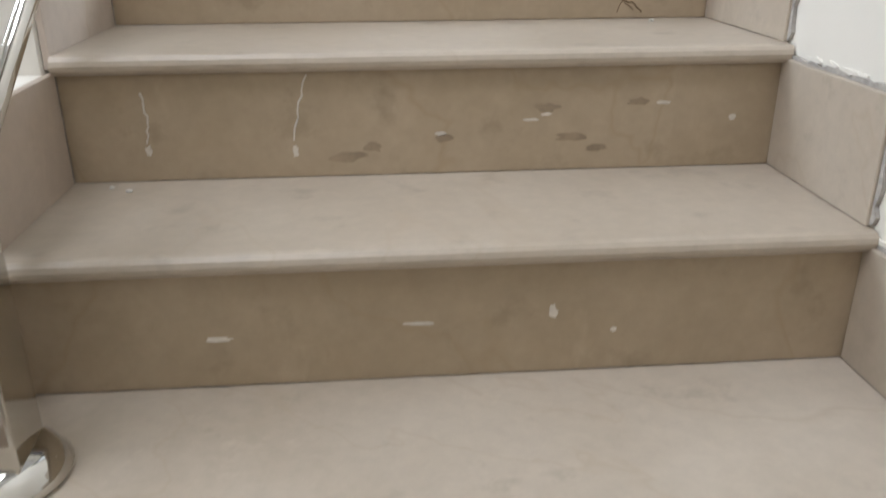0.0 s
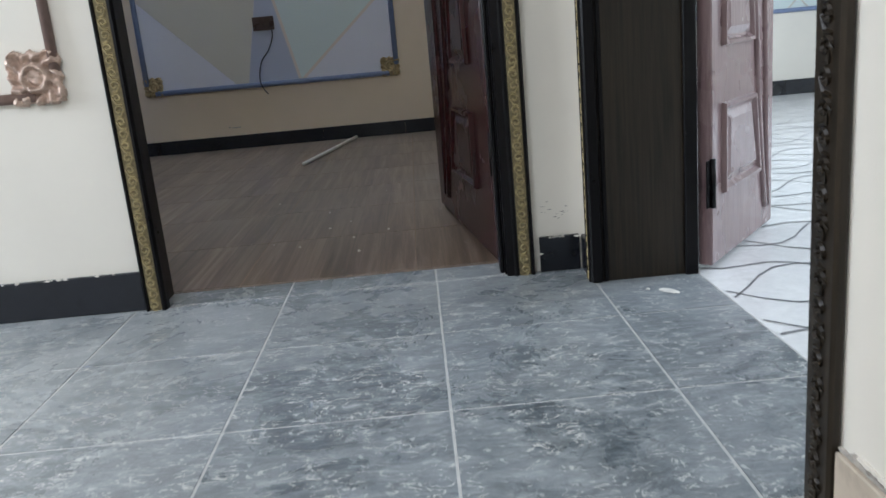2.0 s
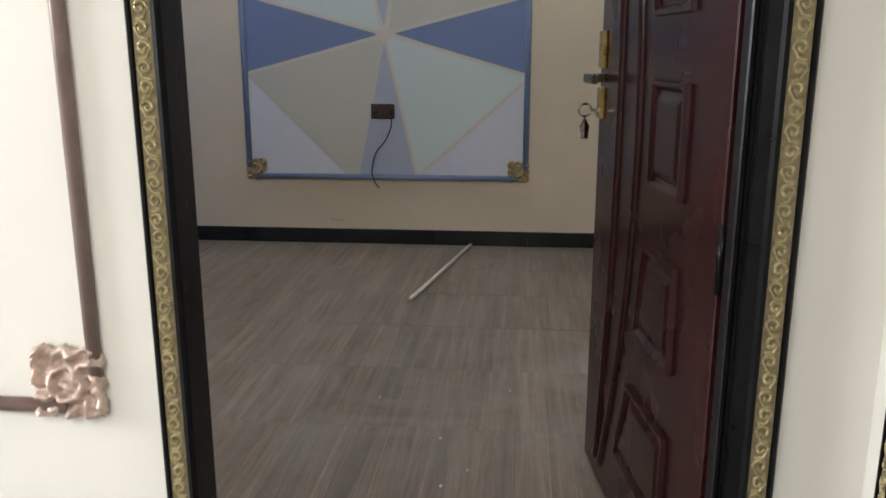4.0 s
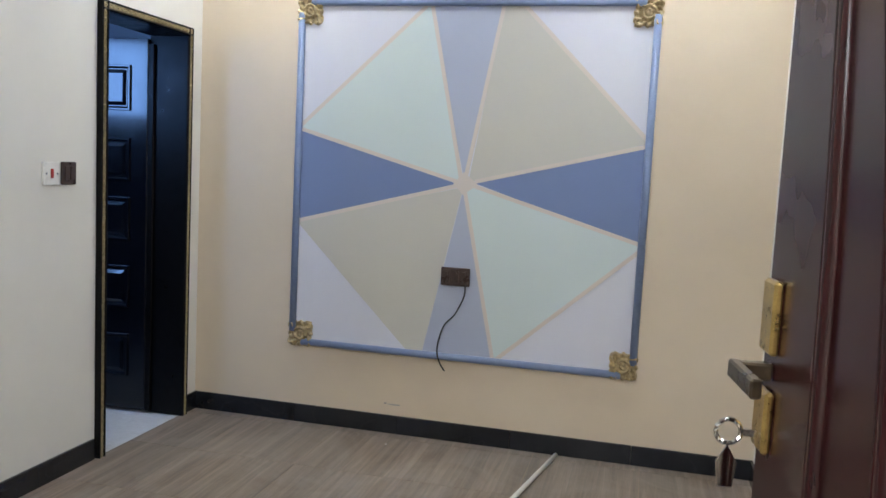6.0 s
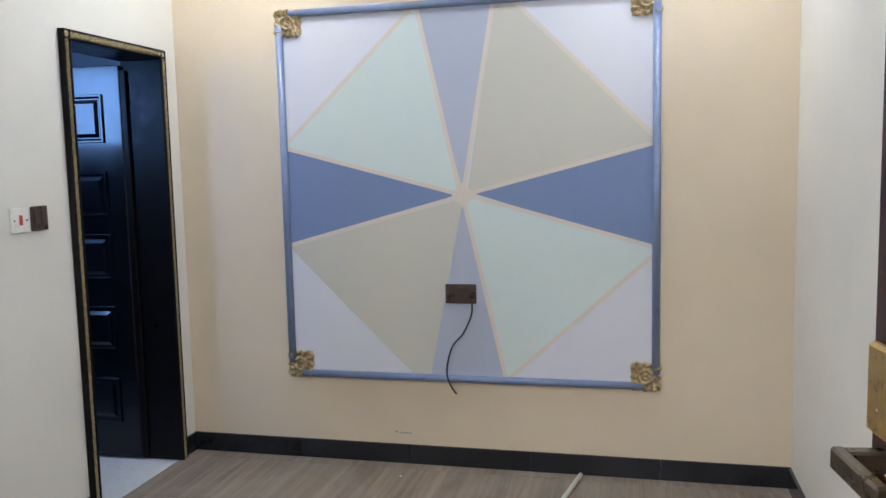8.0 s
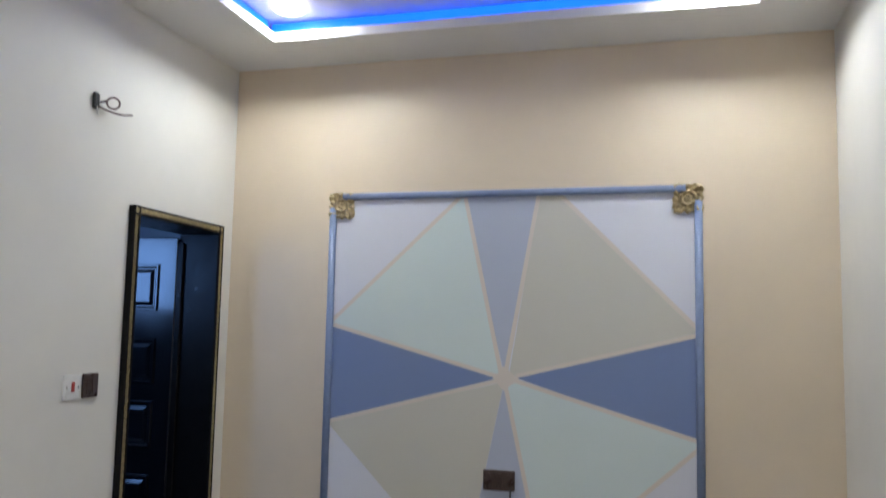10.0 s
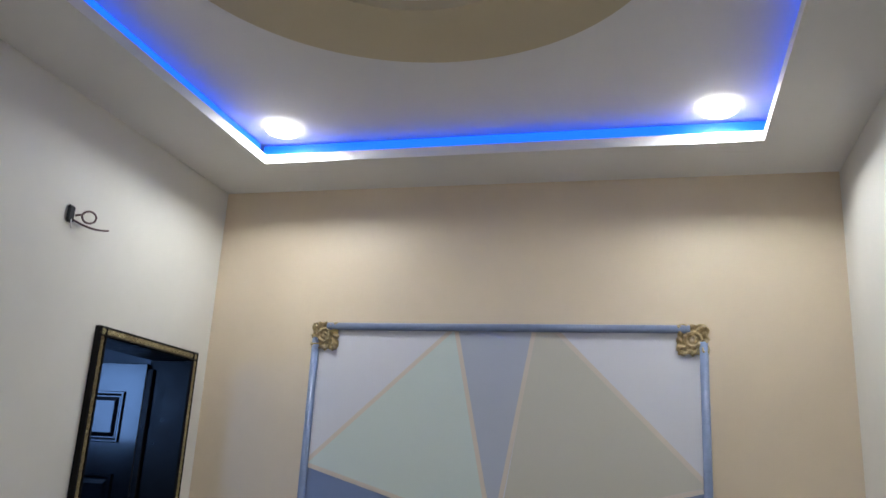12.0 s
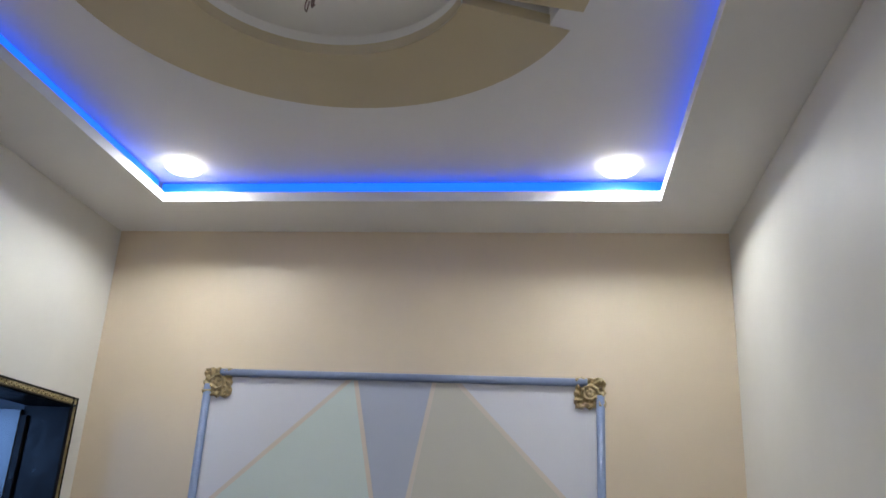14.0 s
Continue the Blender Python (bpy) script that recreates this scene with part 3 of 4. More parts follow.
def mural():
    """Painted star of wedges on the feature wall inside a pipe moulding with cast corners."""
    art = thing("wall_panel", "geometric mural in mint, grey and blue inside a blue moulding", "wall panel", pose(0, YF, 0))
    L, R, B, T = -1.303, 0.478, 0.440, 2.213
    c = (-0.410, 1.325)
    a, b, g, h = (L, 1.575), (L, 1.084), (R, 1.562), (R, 1.073)     # blue wedge ends
    t0, t1, t2 = (-0.622, T), (-0.245, T), (-0.150, T)
    b0, b1, b2 = (-0.655, B), (-0.585, B), (-0.205, B)

    def field(name, pts, m, label, d=0.004):
        part(name, prism(pts, "y", -d, 0.0), m, art, label)
    field("paint_ground", [(L, B), (R, B), (R, T), (L, T)], LAV, "lavender-white ground", 0.003)
    field("wedge", [a, b, (-0.445, c[1])], BLUE, "slate blue wedge", 0.0045)
    field("wedge", [g, h, (-0.345, c[1] + 0.005)], BLUE, "slate blue wedge", 0.0045)
    field("wedge", [a, t0, (-0.425, 1.335)], MINT, "mint wedge", 0.005)
    field("wedge", [t0, t1, (-0.408, 1.35)], PERI, "periwinkle wedge", 0.0045)
    field("wedge", [t1, t2, g, (-0.385, 1.335)], STONEGREY, "warm grey wedge", 0.005)
    field("wedge", [c, h, b2], MINT, "mint wedge", 0.005)
    field("wedge", [b1, b2, (-0.408, 1.30)], PERI, "periwinkle wedge", 0.0045)
    field("wedge", [b, b0, b1, (-0.408, 1.31)], STONEGREY, "warm grey wedge", 0.005)
    line = 0.010

    def tape(p, q):
        p, q = Vector(p), Vector(q)
        n = (q - p).normalized()
        n = Vector((-n.y, n.x)) * line
        part("tape_line", prism([tuple(p + n), tuple(q + n), tuple(q - n), tuple(p - n)], "y", -0.0058, -0.001), PEACH, art)
    k = (-0.412, 1.322)
    for p, q in ((a, (t0[0] - 0.01, T - 0.01)), ((a[0], a[1] - 0.005), (-0.44, 1.335)), ((t0[0] + 0.01, T - 0.01), (-0.425, 1.36)), ((t1[0] - 0.005, T - 0.01), (-0.402, 1.345)),
                 ((g[0], g[1] - 0.012), (-0.35, 1.34)), ((t2[0], T - 0.012), (g[0] - 0.005, g[1] + 0.01)), (b, (-0.44, 1.315)), ((-0.402, 1.30), (b2[0] - 0.008, B + 0.01)),
                 ((-0.38, 1.325), (h[0], h[1] + 0.005)), ((h[0] - 0.003, h[1] - 0.02), (b2[0] + 0.008, B + 0.01))):
        tape(p, q)
    part("wedge", prism([(-0.46, 1.325), (-0.41, 1.385), (-0.335, 1.325), (-0.41, 1.27)], "y", -0.0063, -0.001), PEACH, art, "peach-coloured meeting point")
    o = 0.055
    for p, q in (((L, B + o), (L, T - o)), ((R, B + o), (R, T - o)), ((L + o, B), (R - o, B)), ((L + o, T), (R - o, T))):
        part("moulding", tube([(p[0], -0.010, p[1]), (q[0], -0.010, q[1])], 0.0185, 12), BLUEROD, art, "half-round blue moulding", True)
    for i, (x, z) in enumerate(((L + 0.045, B + 0.045), (R - 0.045, B + 0.045), (R - 0.045, T - 0.045), (L + 0.045, T - 0.045))):
        ornament(GOLD, art, Matrix.Translation((x, -0.004, z)) @ pose(0, 0, 0, 0, 90 * i, 0), "gold cast corner rosette")


mural()


def socket_plate():
    s = thing("wall_socket", "brown triple wall socket with a black lead plugged in", "socket", pose(-0.424, YF - 0.006, 0.856))
    part("plate", box(-0.075, 0.075, -0.012, 0, -0.047, 0.047, 0.005, segs=2), BROWNPLASTIC, s)
    for i in range(3):
        x = -0.046 + 0.046 * i
        part("insert", box(x - 0.019, x + 0.019, -0.0145, -0.011, -0.034, 0.034, 0.002), BROWNPLASTIC, s)
        part("switch", box(x - 0.009, x + 0.009, -0.019, -0.014, 0.008, 0.028, 0.002), BROWNPLASTIC, s)
        bm = bmesh.new()
        for dx, dz in ((0, -0.010), (-0.008, -0.024), (0.008, -0.024)):
            box(x + dx - 0.003, x + dx + 0.003, -0.0152, -0.0144, dz - 0.003, dz + 0.003, bm=bm)
        part("pin_holes", bm, BLACKCORD, s)
    pts = smooth_line([(0.056, -0.016, -0.036), (0.052, -0.02, -0.10), (0.010, -0.018, -0.19), (-0.042, -0.016, -0.25), (-0.068, -0.018, -0.33), (-0.072, -0.022, -0.40), (-0.050, -0.026, -0.455), (-0.026, -0.03, -0.485)], 7)
    part("cord", tube(pts, 0.0042, 7), BLACKCORD, s, "loose black cord", True)


socket_plate()


def switches():
    s = thing("water_heater_switch", "white wall switch with a red rocker", "switch", pose(XL, 2.680, 1.298, 0, 0, 90))
    part("plate", box(-0.046, 0.046, -0.010, 0, -0.048, 0.048, 0.004, segs=2), WHITEPLASTIC, s)
    part("rocker", box(-0.007, 0.009, -0.015, -0.009, -0.018, 0.020, 0.002), REDPLASTIC, s, "red rocker")
    for x in (-0.032, 0.032):
        part("screw", tube([(x, -0.009, 0), (x, -0.012, 0)], 0.004, 8), STEEL, s)
    k = thing("light_switch", "dark brown wall switch plate", "switch", pose(XL, 2.785, 1.300, 0, 0, 90))
    part("plate", box(-0.044, 0.044, -0.011, 0, -0.048, 0.048, 0.005, segs=2), BROWNPLASTIC, k)
    for x in (-0.017, 0.017):
        part("rocker", box(x - 0.013, x + 0.013, -0.015, -0.010, -0.030, 0.030, 0.002), BROWNPLASTIC, k)
    w = thing("wall_wires", "bare looped wires poking out of the wall", "wires", pose(XL, 2.712, 2.437, 0, 0, 90))
    part("conduit_box", box(-0.020, 0.020, -0.014, 0.002, -0.034, 0.036, 0.008), BLACKCORD, w, "black hole plug")
    loop = [(0.02, -0.012, 0.0)] + [(0.066 + 0.038 * math.cos(a), -0.038 - 0.010 * math.sin(a), 0.006 + 0.021 * math.sin(a)) for a in np.linspace(math.pi, 3 * math.pi, 22)]
    part("wire", tube(loop, 0.0042, 6), MAUVEWIRE, w, smooth=True)
    part("wire", tube(smooth_line([(0.01, -0.012, -0.02), (0.05, -0.03, -0.030), (0.11, -0.042, -0.030), (0.180, -0.045, -0.014)], 6), 0.0042, 6), MAUVEWIRE, w, smooth=True)
    part("wire", tube(smooth_line([(0.0, -0.012, -0.02), (-0.012, -0.03, -0.06)], 4), 0.003, 6), WHITEPLASTIC, w, smooth=True)


switches()
stick = thing("pvc_pipe", "thin white plastic pipe lying on the tile floor", "pipe", pose(0, 0, 0.011))
part("rod", tube([(-0.093, 2.582, 0), (0.139, 3.790, 0)], 0.011, 10), PVC, stick, smooth=True)


def skirting(name, pieces, z1, m, label):
    base = thing(name, label, "skirting", kind="structure")
    for p in pieces:
        part("skirting_tile", box(*p, 0.0, z1, 0.002), m, base)
    return base


xs = [XL, -1.28, -0.70, -0.10, 0.50, XR]
skirting("baseboard_feature", [(a + 0.0004, b - 0.0004, YF - 0.014, YF) for a, b in zip(xs, xs[1:])], 0.096, BLACK, "black polished stone skirting under the mural")
ys = [YB, 0.8, 1.4, 2.0, 2.6, 2.958]
skirting("baseboard_left", [(XL, XL + 0.014, a + 0.0004, b - 0.0004) for a, b in zip(ys, ys[1:])] + [(XL, XL + 0.014, 3.722, YF - 0.016)], 0.096, BLACK, "black polished stone skirting beside the bathroom door")
ys = [YB, 0.8, 1.4, 2.0, 2.6, 3.2, YF - 0.016]
skirting("baseboard_right", [(XR - 0.014, XR, a + 0.0004, b - 0.0004) for a, b in zip(ys, ys[1:])], 0.096, BLACK, "black polished stone skirting")


# ---- bedroom door ----
def bedroom_door():
    d = thing("door_1", "maroon moulded bedroom door standing ajar in a black and gilt frame", "door", kind="structure")
    part("jamb", box(-0.172, -0.160, 0.0, YB, 0, 1.99), EBONY, d)
    part("jamb", box(0.792, 0.816, 0.0, YB, 0, 1.99), EBONY, d)
    part("head", box(-0.172, 0.816, 0.0, YB, 1.992, 2.018), EBONY, d)
    part("stop", box(0.780, 0.792, 0.012, 0.055, 0, 1.99, 0.003), EBONY, d)
    architrave(d, 2.06, pose(-0.194, 0, 0))
    architrave(d, 2.06, Matrix.Translation((0.872, 0, 0)) @ Matrix.Diagonal((-1, 1, 1, 1)), 0.018)
    architrave(d, 0.93, Matrix.Translation((-0.13, 0, 2.062)) @ pose(0, 0, 0, 0, 90, 0))
    hx, hy, w = 0.782, 0.100, 0.945
    leaf = door_leaf(d, Matrix.Translation((hx, hy, 0.004)) @ pose(0, 0, 0, 0, 0, 97.7) @ Matrix.Diagonal((1, -1, 1, 1)), w, 1.975, 0.040, MAROON)
    for z in (0.32, 0.86, 1.72):
        h = hinge(leaf, pose(0.0, 0.012, z, 0, 0, 0))
    # mortise lock with lever and keys
    part("lock_plate", box(w - 0.002, w + 0.003, 0.008, 0.032, 1.045, 1.285, 0.001), BRASS, leaf, "brass lock face on the door edge")
    part("handle_plate", box(w - 0.065, w - 0.012, -0.012, 0.001, 1.170, 1.270, 0.004), BRASS, leaf, "brass cover plate")
    part("handle_plate", box(w - 0.065, w - 0.012, -0.012, 0.001, 1.035, 1.120, 0.004), BRASS, leaf, "brass key plate")
    part("handle", boxes((w - 0.052, w - 0.032, -0.044, 0.0, 1.133, 1.157), (w - 0.150, w - 0.032, -0.056, -0.041, 1.132, 1.158), bevel=0.003), BRONZE, leaf, "square bronze lever handle")
    key = part("key", boxes((w - 0.045, w - 0.041, -0.035, -0.010, 1.053, 1.063)), STEEL, leaf, "key left in the lock")
    bm = bmesh.new()
    tube([(w - 0.043 + 0.0, -0.05 + 0.017 * math.cos(a), 1.058 + 0.017 * math.sin(a)) for a in np.linspace(0, math.tau, 17)], 0.0035, 6, bm)
    part("key_bow", bm, STEEL, key)
    part("key_tag", prism([(-0.060, 0.980), (-0.040, 0.980), (-0.036, 1.015), (-0.050, 1.040), (-0.064, 1.015)], "x", w - 0.045, w - 0.042), STEEL, key, "second key hanging from the ring")


bedroom_door()


def bathroom_door():
    d = thing("door_2", "blue-black moulded bathroom door standing open in a gilt-edged frame", "door", kind="structure")
    y0, y1 = 2.970, 3.704
    part("jamb", box(XL - 0.2, XL, 2.985, 3.012, 0, 2.01), EBONY, d)
    part("jamb", box(XL - 0.2, XL, 3.663, 3.690, 0, 2.01), EBONY, d)
    part("head", box(XL - 0.2, XL, 2.985, 3.690, 2.012, 2.038), EBONY, d)
    turn = pose(0, 0, 0, 0, 0, 90)
    architrave(d, 2.055, Matrix.Translation((XL, y0, 0)) @ turn @ Matrix.Diagonal((0.75, 1, 1, 1)))
    architrave(d, 2.055, Matrix.Translation((XL, y1, 0)) @ turn @ Matrix.Diagonal((-0.75, 1, 1, 1)))
    architrave(d, y1 - y0 - 0.012, Matrix.Translation((XL, y0 + 0.006, 2.056)) @ turn @ pose(0, 0, 0, 0, 90, 0) @ Matrix.Diagonal((0.75, 1, 1, 1)))
    leaf = door_leaf(d, Matrix.Translation((XL - 0.198, 3.640, 0.006)) @ pose(0, 0, 0, 0, 0, 183) @ Matrix.Diagonal((1, -1, 1, 1)), 0.68, 1.985, 0.038, NAVY, 0.13, 0.03)
    part("edge_strip", box(-0.03, 0.0, 0.004, 0.030, 0, 1.96, 0.002), EBONY, leaf)


bathroom_door()
structure("bathroom_walls", boxes((-3.4, -3.3, 2.0, YF, -0.1, 2.6), (-3.3, XL - 0.2, YF, YF + 0.1, -0.1, 2.6), (-3.3, XL - 0.2, 2.0, 2.1, -0.1, 2.6)), GREYTILE, "dark grey bathroom walls beyond the doorway", "wall")
structure("bathroom_ceiling", boxes((-3.4, XL - 0.2, 2.0, YF + 0.1, 2.45, 2.6)), CEILING, "plain bathroom ceiling", "ceiling")

# ---- hall and stairwell shell ----
structure("wall_right", boxes((HX, SX, -6.0, -1.310, -2.2, 3.3), (HX, SX, -0.118, 0.0, -0.1, 3.3), (HX, SX, -1.310, -0.118, 2.06, 3.3), (HX, SX, -1.310, -0.118, -0.4, -0.07)), CREAM, "cream painted wall beside the stairs", "wall")
structure("wall_hall_left", boxes((-3.6, -3.45, -5.4, -1.7, -2.2, 3.3), (-3.6, -3.45, -0.3, 0.23, -2.2, 3.3), (-3.6, -3.45, -1.7, -0.3, -2.2, 0.8), (-3.6, -3.45, -1.7, -0.3, 2.2, 3.3)), CREAM, "cream painted hall wall with an assumed window opening", "wall")
structure("wall_stair_back", boxes((-3.6, HX, -5.4, -5.25, -2.2, 3.3)), CREAM, "cream painted stairwell wall", "wall")
structure("wall_stair_side", boxes((-1.62, -1.50, -5.25, -1.62, -2.2, 0.9)), CREAM, "cream painted parapet across the stairwell", "wall")
structure("ceiling_hall", boxes((-3.6, -1.5, -5.4, 0.0, 2.95, 3.1), (0.0, SX, -5.4, 0.0, 2.95, 3.1), (-1.5, 0.0, -5.4, -3.75, 2.95, 3.1), (-1.5, 0.0, -2.25, 0.0, 2.95, 3.1)), CEILING, "white hall ceiling with an assumed opening for light from above", "ceiling")
structure("floor_lower", boxes((-3.6, HX, -5.25, -1.3, -2.2, -2.1)), STONE, "beige stone floor below the flight", "floor")


def hall_frame():
    f = thing("wall_moulding", "brown picture-frame moulding with copper corner on the hall wall", "moulding", pose(0, 0, 0))
    L, R, B, T = -1.75, -0.314, 0.592, 2.1
    o = 0.06
    for p, q in (((L + o, B), (R - o, B)), ((L + o, T), (R - o, T)), ((L, B + o), (L, T - o)), ((R, B + o), (R, T - o))):
        part("moulding", tube([(p[0], -0.008, p[1]), (q[0], -0.008, q[1])], 0.0135, 10), BROWNROD, f, smooth=True)
    for i, (x, z) in enumerate(((L + 0.05, B + 0.047), (R - 0.052, B + 0.047), (R - 0.052, T - 0.047), (L + 0.05, T - 0.047))):
        ornament(COPPER, f, Matrix.Translation((x, -0.004, z)) @ pose(0, 0, 0, 0, 90 * i, 0), "copper-painted cast corner rosette")


hall_frame()
hall_base = skirting("baseboard_hall", [(a + 0.0004, b - 0.0004, -0.014, 0.0) for a, b in ((-3.4, -2.7), (-2.7, -2.0), (-2.0, -1.4), (-1.4, -0.8), (-0.8, -0.196))], 0.108, BLACK, "black polished stone skirting on the hall wall")
corner = skirting("baseboard_corner", [(0.890, 1.000, -0.013, 0.0), (1.004, HX, -0.112, -0.014)], 0.098, BLACK, "chipped black skirting piece in the wall corner")


def flake(bm, rnd, x, z, y, w, h):
    """A thin ragged fleck on a face that looks to -y."""
    ring = [(x + w * rnd.uniform(0.4, 1.2) * math.cos(a), z + h * rnd.uniform(0.3, 1.2) * math.sin(a)) for a in np.linspace(0, math.tau, 10)[:-1]]
    prism(ring, "y", y - 0.0008, y + 0.0006, bm)


def chips_on_edge(parent, x0, x1, y, z, n, seed):
    rnd = random.Random(seed)
    bm = bmesh.new()
    for _ in range(n):
        q = rnd.uniform(0.003, 0.007)
        flake(bm, rnd, rnd.uniform(x0, x1), z + rnd.uniform(-0.001, 0.003), y, q * rnd.uniform(1, 2.4), q * 0.7)
    part("paint_smear", bm, CREAM, parent, "cream paint smears")


chips_on_edge(corner, 0.885, 1.0, -0.0138, 0.096, 8, 3)
chips_on_edge(hall_base, -1.3, -0.2, -0.0138, 0.1065, 26, 6)
chips_on_edge(corner, 0.885, 0.895, -0.0138, 0.05, 3, 4)


def side_door():
    """Double doorway in the right-hand wall, one leaf swung into the far room."""
    d = thing("door_3", "dark wood double doorway with one pinkish-brown leaf open", "door", kind="structure")
    part("jamb", box(1.008, SX, -0.118, -0.148, 0, 2.03), DARKWOOD, d, "dark streaked wood door lining")
    part("jamb", box(1.020, SX, -1.310, -1.290, 0, 2.03), DARKWOOD, d)
    part("head", box(1.008, SX, -1.310, -0.118, 2.032, 2.058), DARKWOOD, d)
    part("bead", box(1.000, 1.030, -0.160, -0.149, 0, 2.03, 0.004), EBONY, d)
    part("bead", box(1.034, 1.046, -0.156, -0.149, 0, 2.03, 0.003), EBONY, d)
    part("rebate", box(SX - 0.035, SX - 0.002, -0.160, -0.149, 0, 2.03, 0.002), EBONY, d)
    turn = pose(0, 0, 0, 0, 0, -90)
    architrave(d, 2.10, Matrix.Translation((HX, -0.102, 0)) @ turn @ Matrix.Diagonal((0.8, 1, 1, 1)))
    part("architrave", box(1.010, HX, -1.355, -1.298, 0, 2.10, 0.004), DARKWOOD, d)
    relief = part("scroll_relief", scroll_band(2.099), DARKWOOD, d)
    relief.matrix_basis = Matrix.Translation((1.010, -1.327, 0)) @ turn
    ang = math.degrees(math.atan2(0.407, 0.324))
    leaf = door_leaf(d, Matrix.Translation((1.318, -0.150, 0.006)) @ pose(0, 0, 0, 0, 0, ang), 0.54, 2.0, 0.038, ROSE, 0.13, 0.06)
    for z in (0.26, 1.0, 1.74):
        hinge(leaf, pose(-0.022, -0.001, z - 0.03))


side_door()

# ---- room beyond the double door ----
structure("wall_side_far", boxes((SX, 5.0, 4.05, 4.2, -0.1, 3.1)), CREAM, "cream wall of the next room", "wall")
structure("wall_side_window", boxes((4.85, 5.0, -2.6, 0.1, -0.1, 3.1), (4.85, 5.0, 1.7, 4.05, -0.1, 3.1), (4.85, 5.0, 0.1, 1.7, -0.1, 0.85), (4.85, 5.0, 0.1, 1.7, 2.35, 3.1)), CREAM, "cream wall with an assumed window opening", "wall")
structure("wall_side_near", boxes((SX, 5.0, -2.75, -2.6, -0.1, 3.1)), CREAM, "cream wall of the next room", "wall")
structure("ceiling_side", boxes((SX, 5.0, -2.75, 4.2, 2.95, 3.1)), CEILING, "plain ceiling of the next room", "ceiling")
skirting("baseboard_side", [(a + 0.002, b - 0.002, 4.036, 4.05) for a, b in ((SX, 2.0), (2.0, 2.7), (2.7, 3.4), (3.4, 4.1), (4.1, 4.85))], 0.11, BLACK, "black polished stone skirting in the next room")


def side_frame():
    f = thing("wall_moulding", "pale lattice panel with gold corners in the next room", "moulding", pose(0, 4.05, 0))
    L, R, B, T = 2.35, 4.1, 0.62, 2.2
    part("paint_ground", prism([(L, B), (R, B), (R, T), (L, T)], "y", -0.003, 0), MINT, f)
    for p, q in (((L, B), (R, B)), ((L, T), (R, T)), ((L, B), (L, T)), ((R, B), (R, T))):
        part("moulding", tube([(p[0], -0.01, p[1]), (q[0], -0.01, q[1])], 0.016, 8), BLUEROD, f, smooth=True)
    for k in range(-4, 6):
        for s in (1, -1):
            x = L + 0.35 * k
            p, q = ((x, B), (x + 1.58, T)) if s > 0 else ((x + 1.58, B), (x, T))
            lo, hi = max(L, min(p[0], q[0])), min(R, max(p[0], q[0]))
            if lo >= hi:
                continue
            f0, f1 = (lo - p[0]) / (q[0] - p[0]), (hi - p[0]) / (q[0] - p[0])
            part("lattice_line", tube([(lo, -0.004, B + (T - B) * f0), (hi, -0.004, B + (T - B) * f1)], 0.006, 4), STONEGREY, f)
    for i, (x, z) in enumerate(((L + 0.03, B + 0.03), (R - 0.03, B + 0.03), (R - 0.03, T - 0.03), (L + 0.03, T - 0.03))):
        ornament(GOLD, f, Matrix.Translation((x, -0.004, z)) @ pose(0, 0, 0, 0, 90 * i, 0), "gold cast corner rosette")


side_frame()


# ---- stairs ----
NOSE = [(-1.535, 0.0), (-1.850, -0.115), (-2.133, -0.302), (-2.425, -0.488), (-2.720, -0.674), (-3.015, -0.860), (-3.310, -1.046), (-3.605, -1.232), (-3.900, -1.418), (-4.195, -1.604), (-4.490, -1.790), (-4.785, -1.976)]


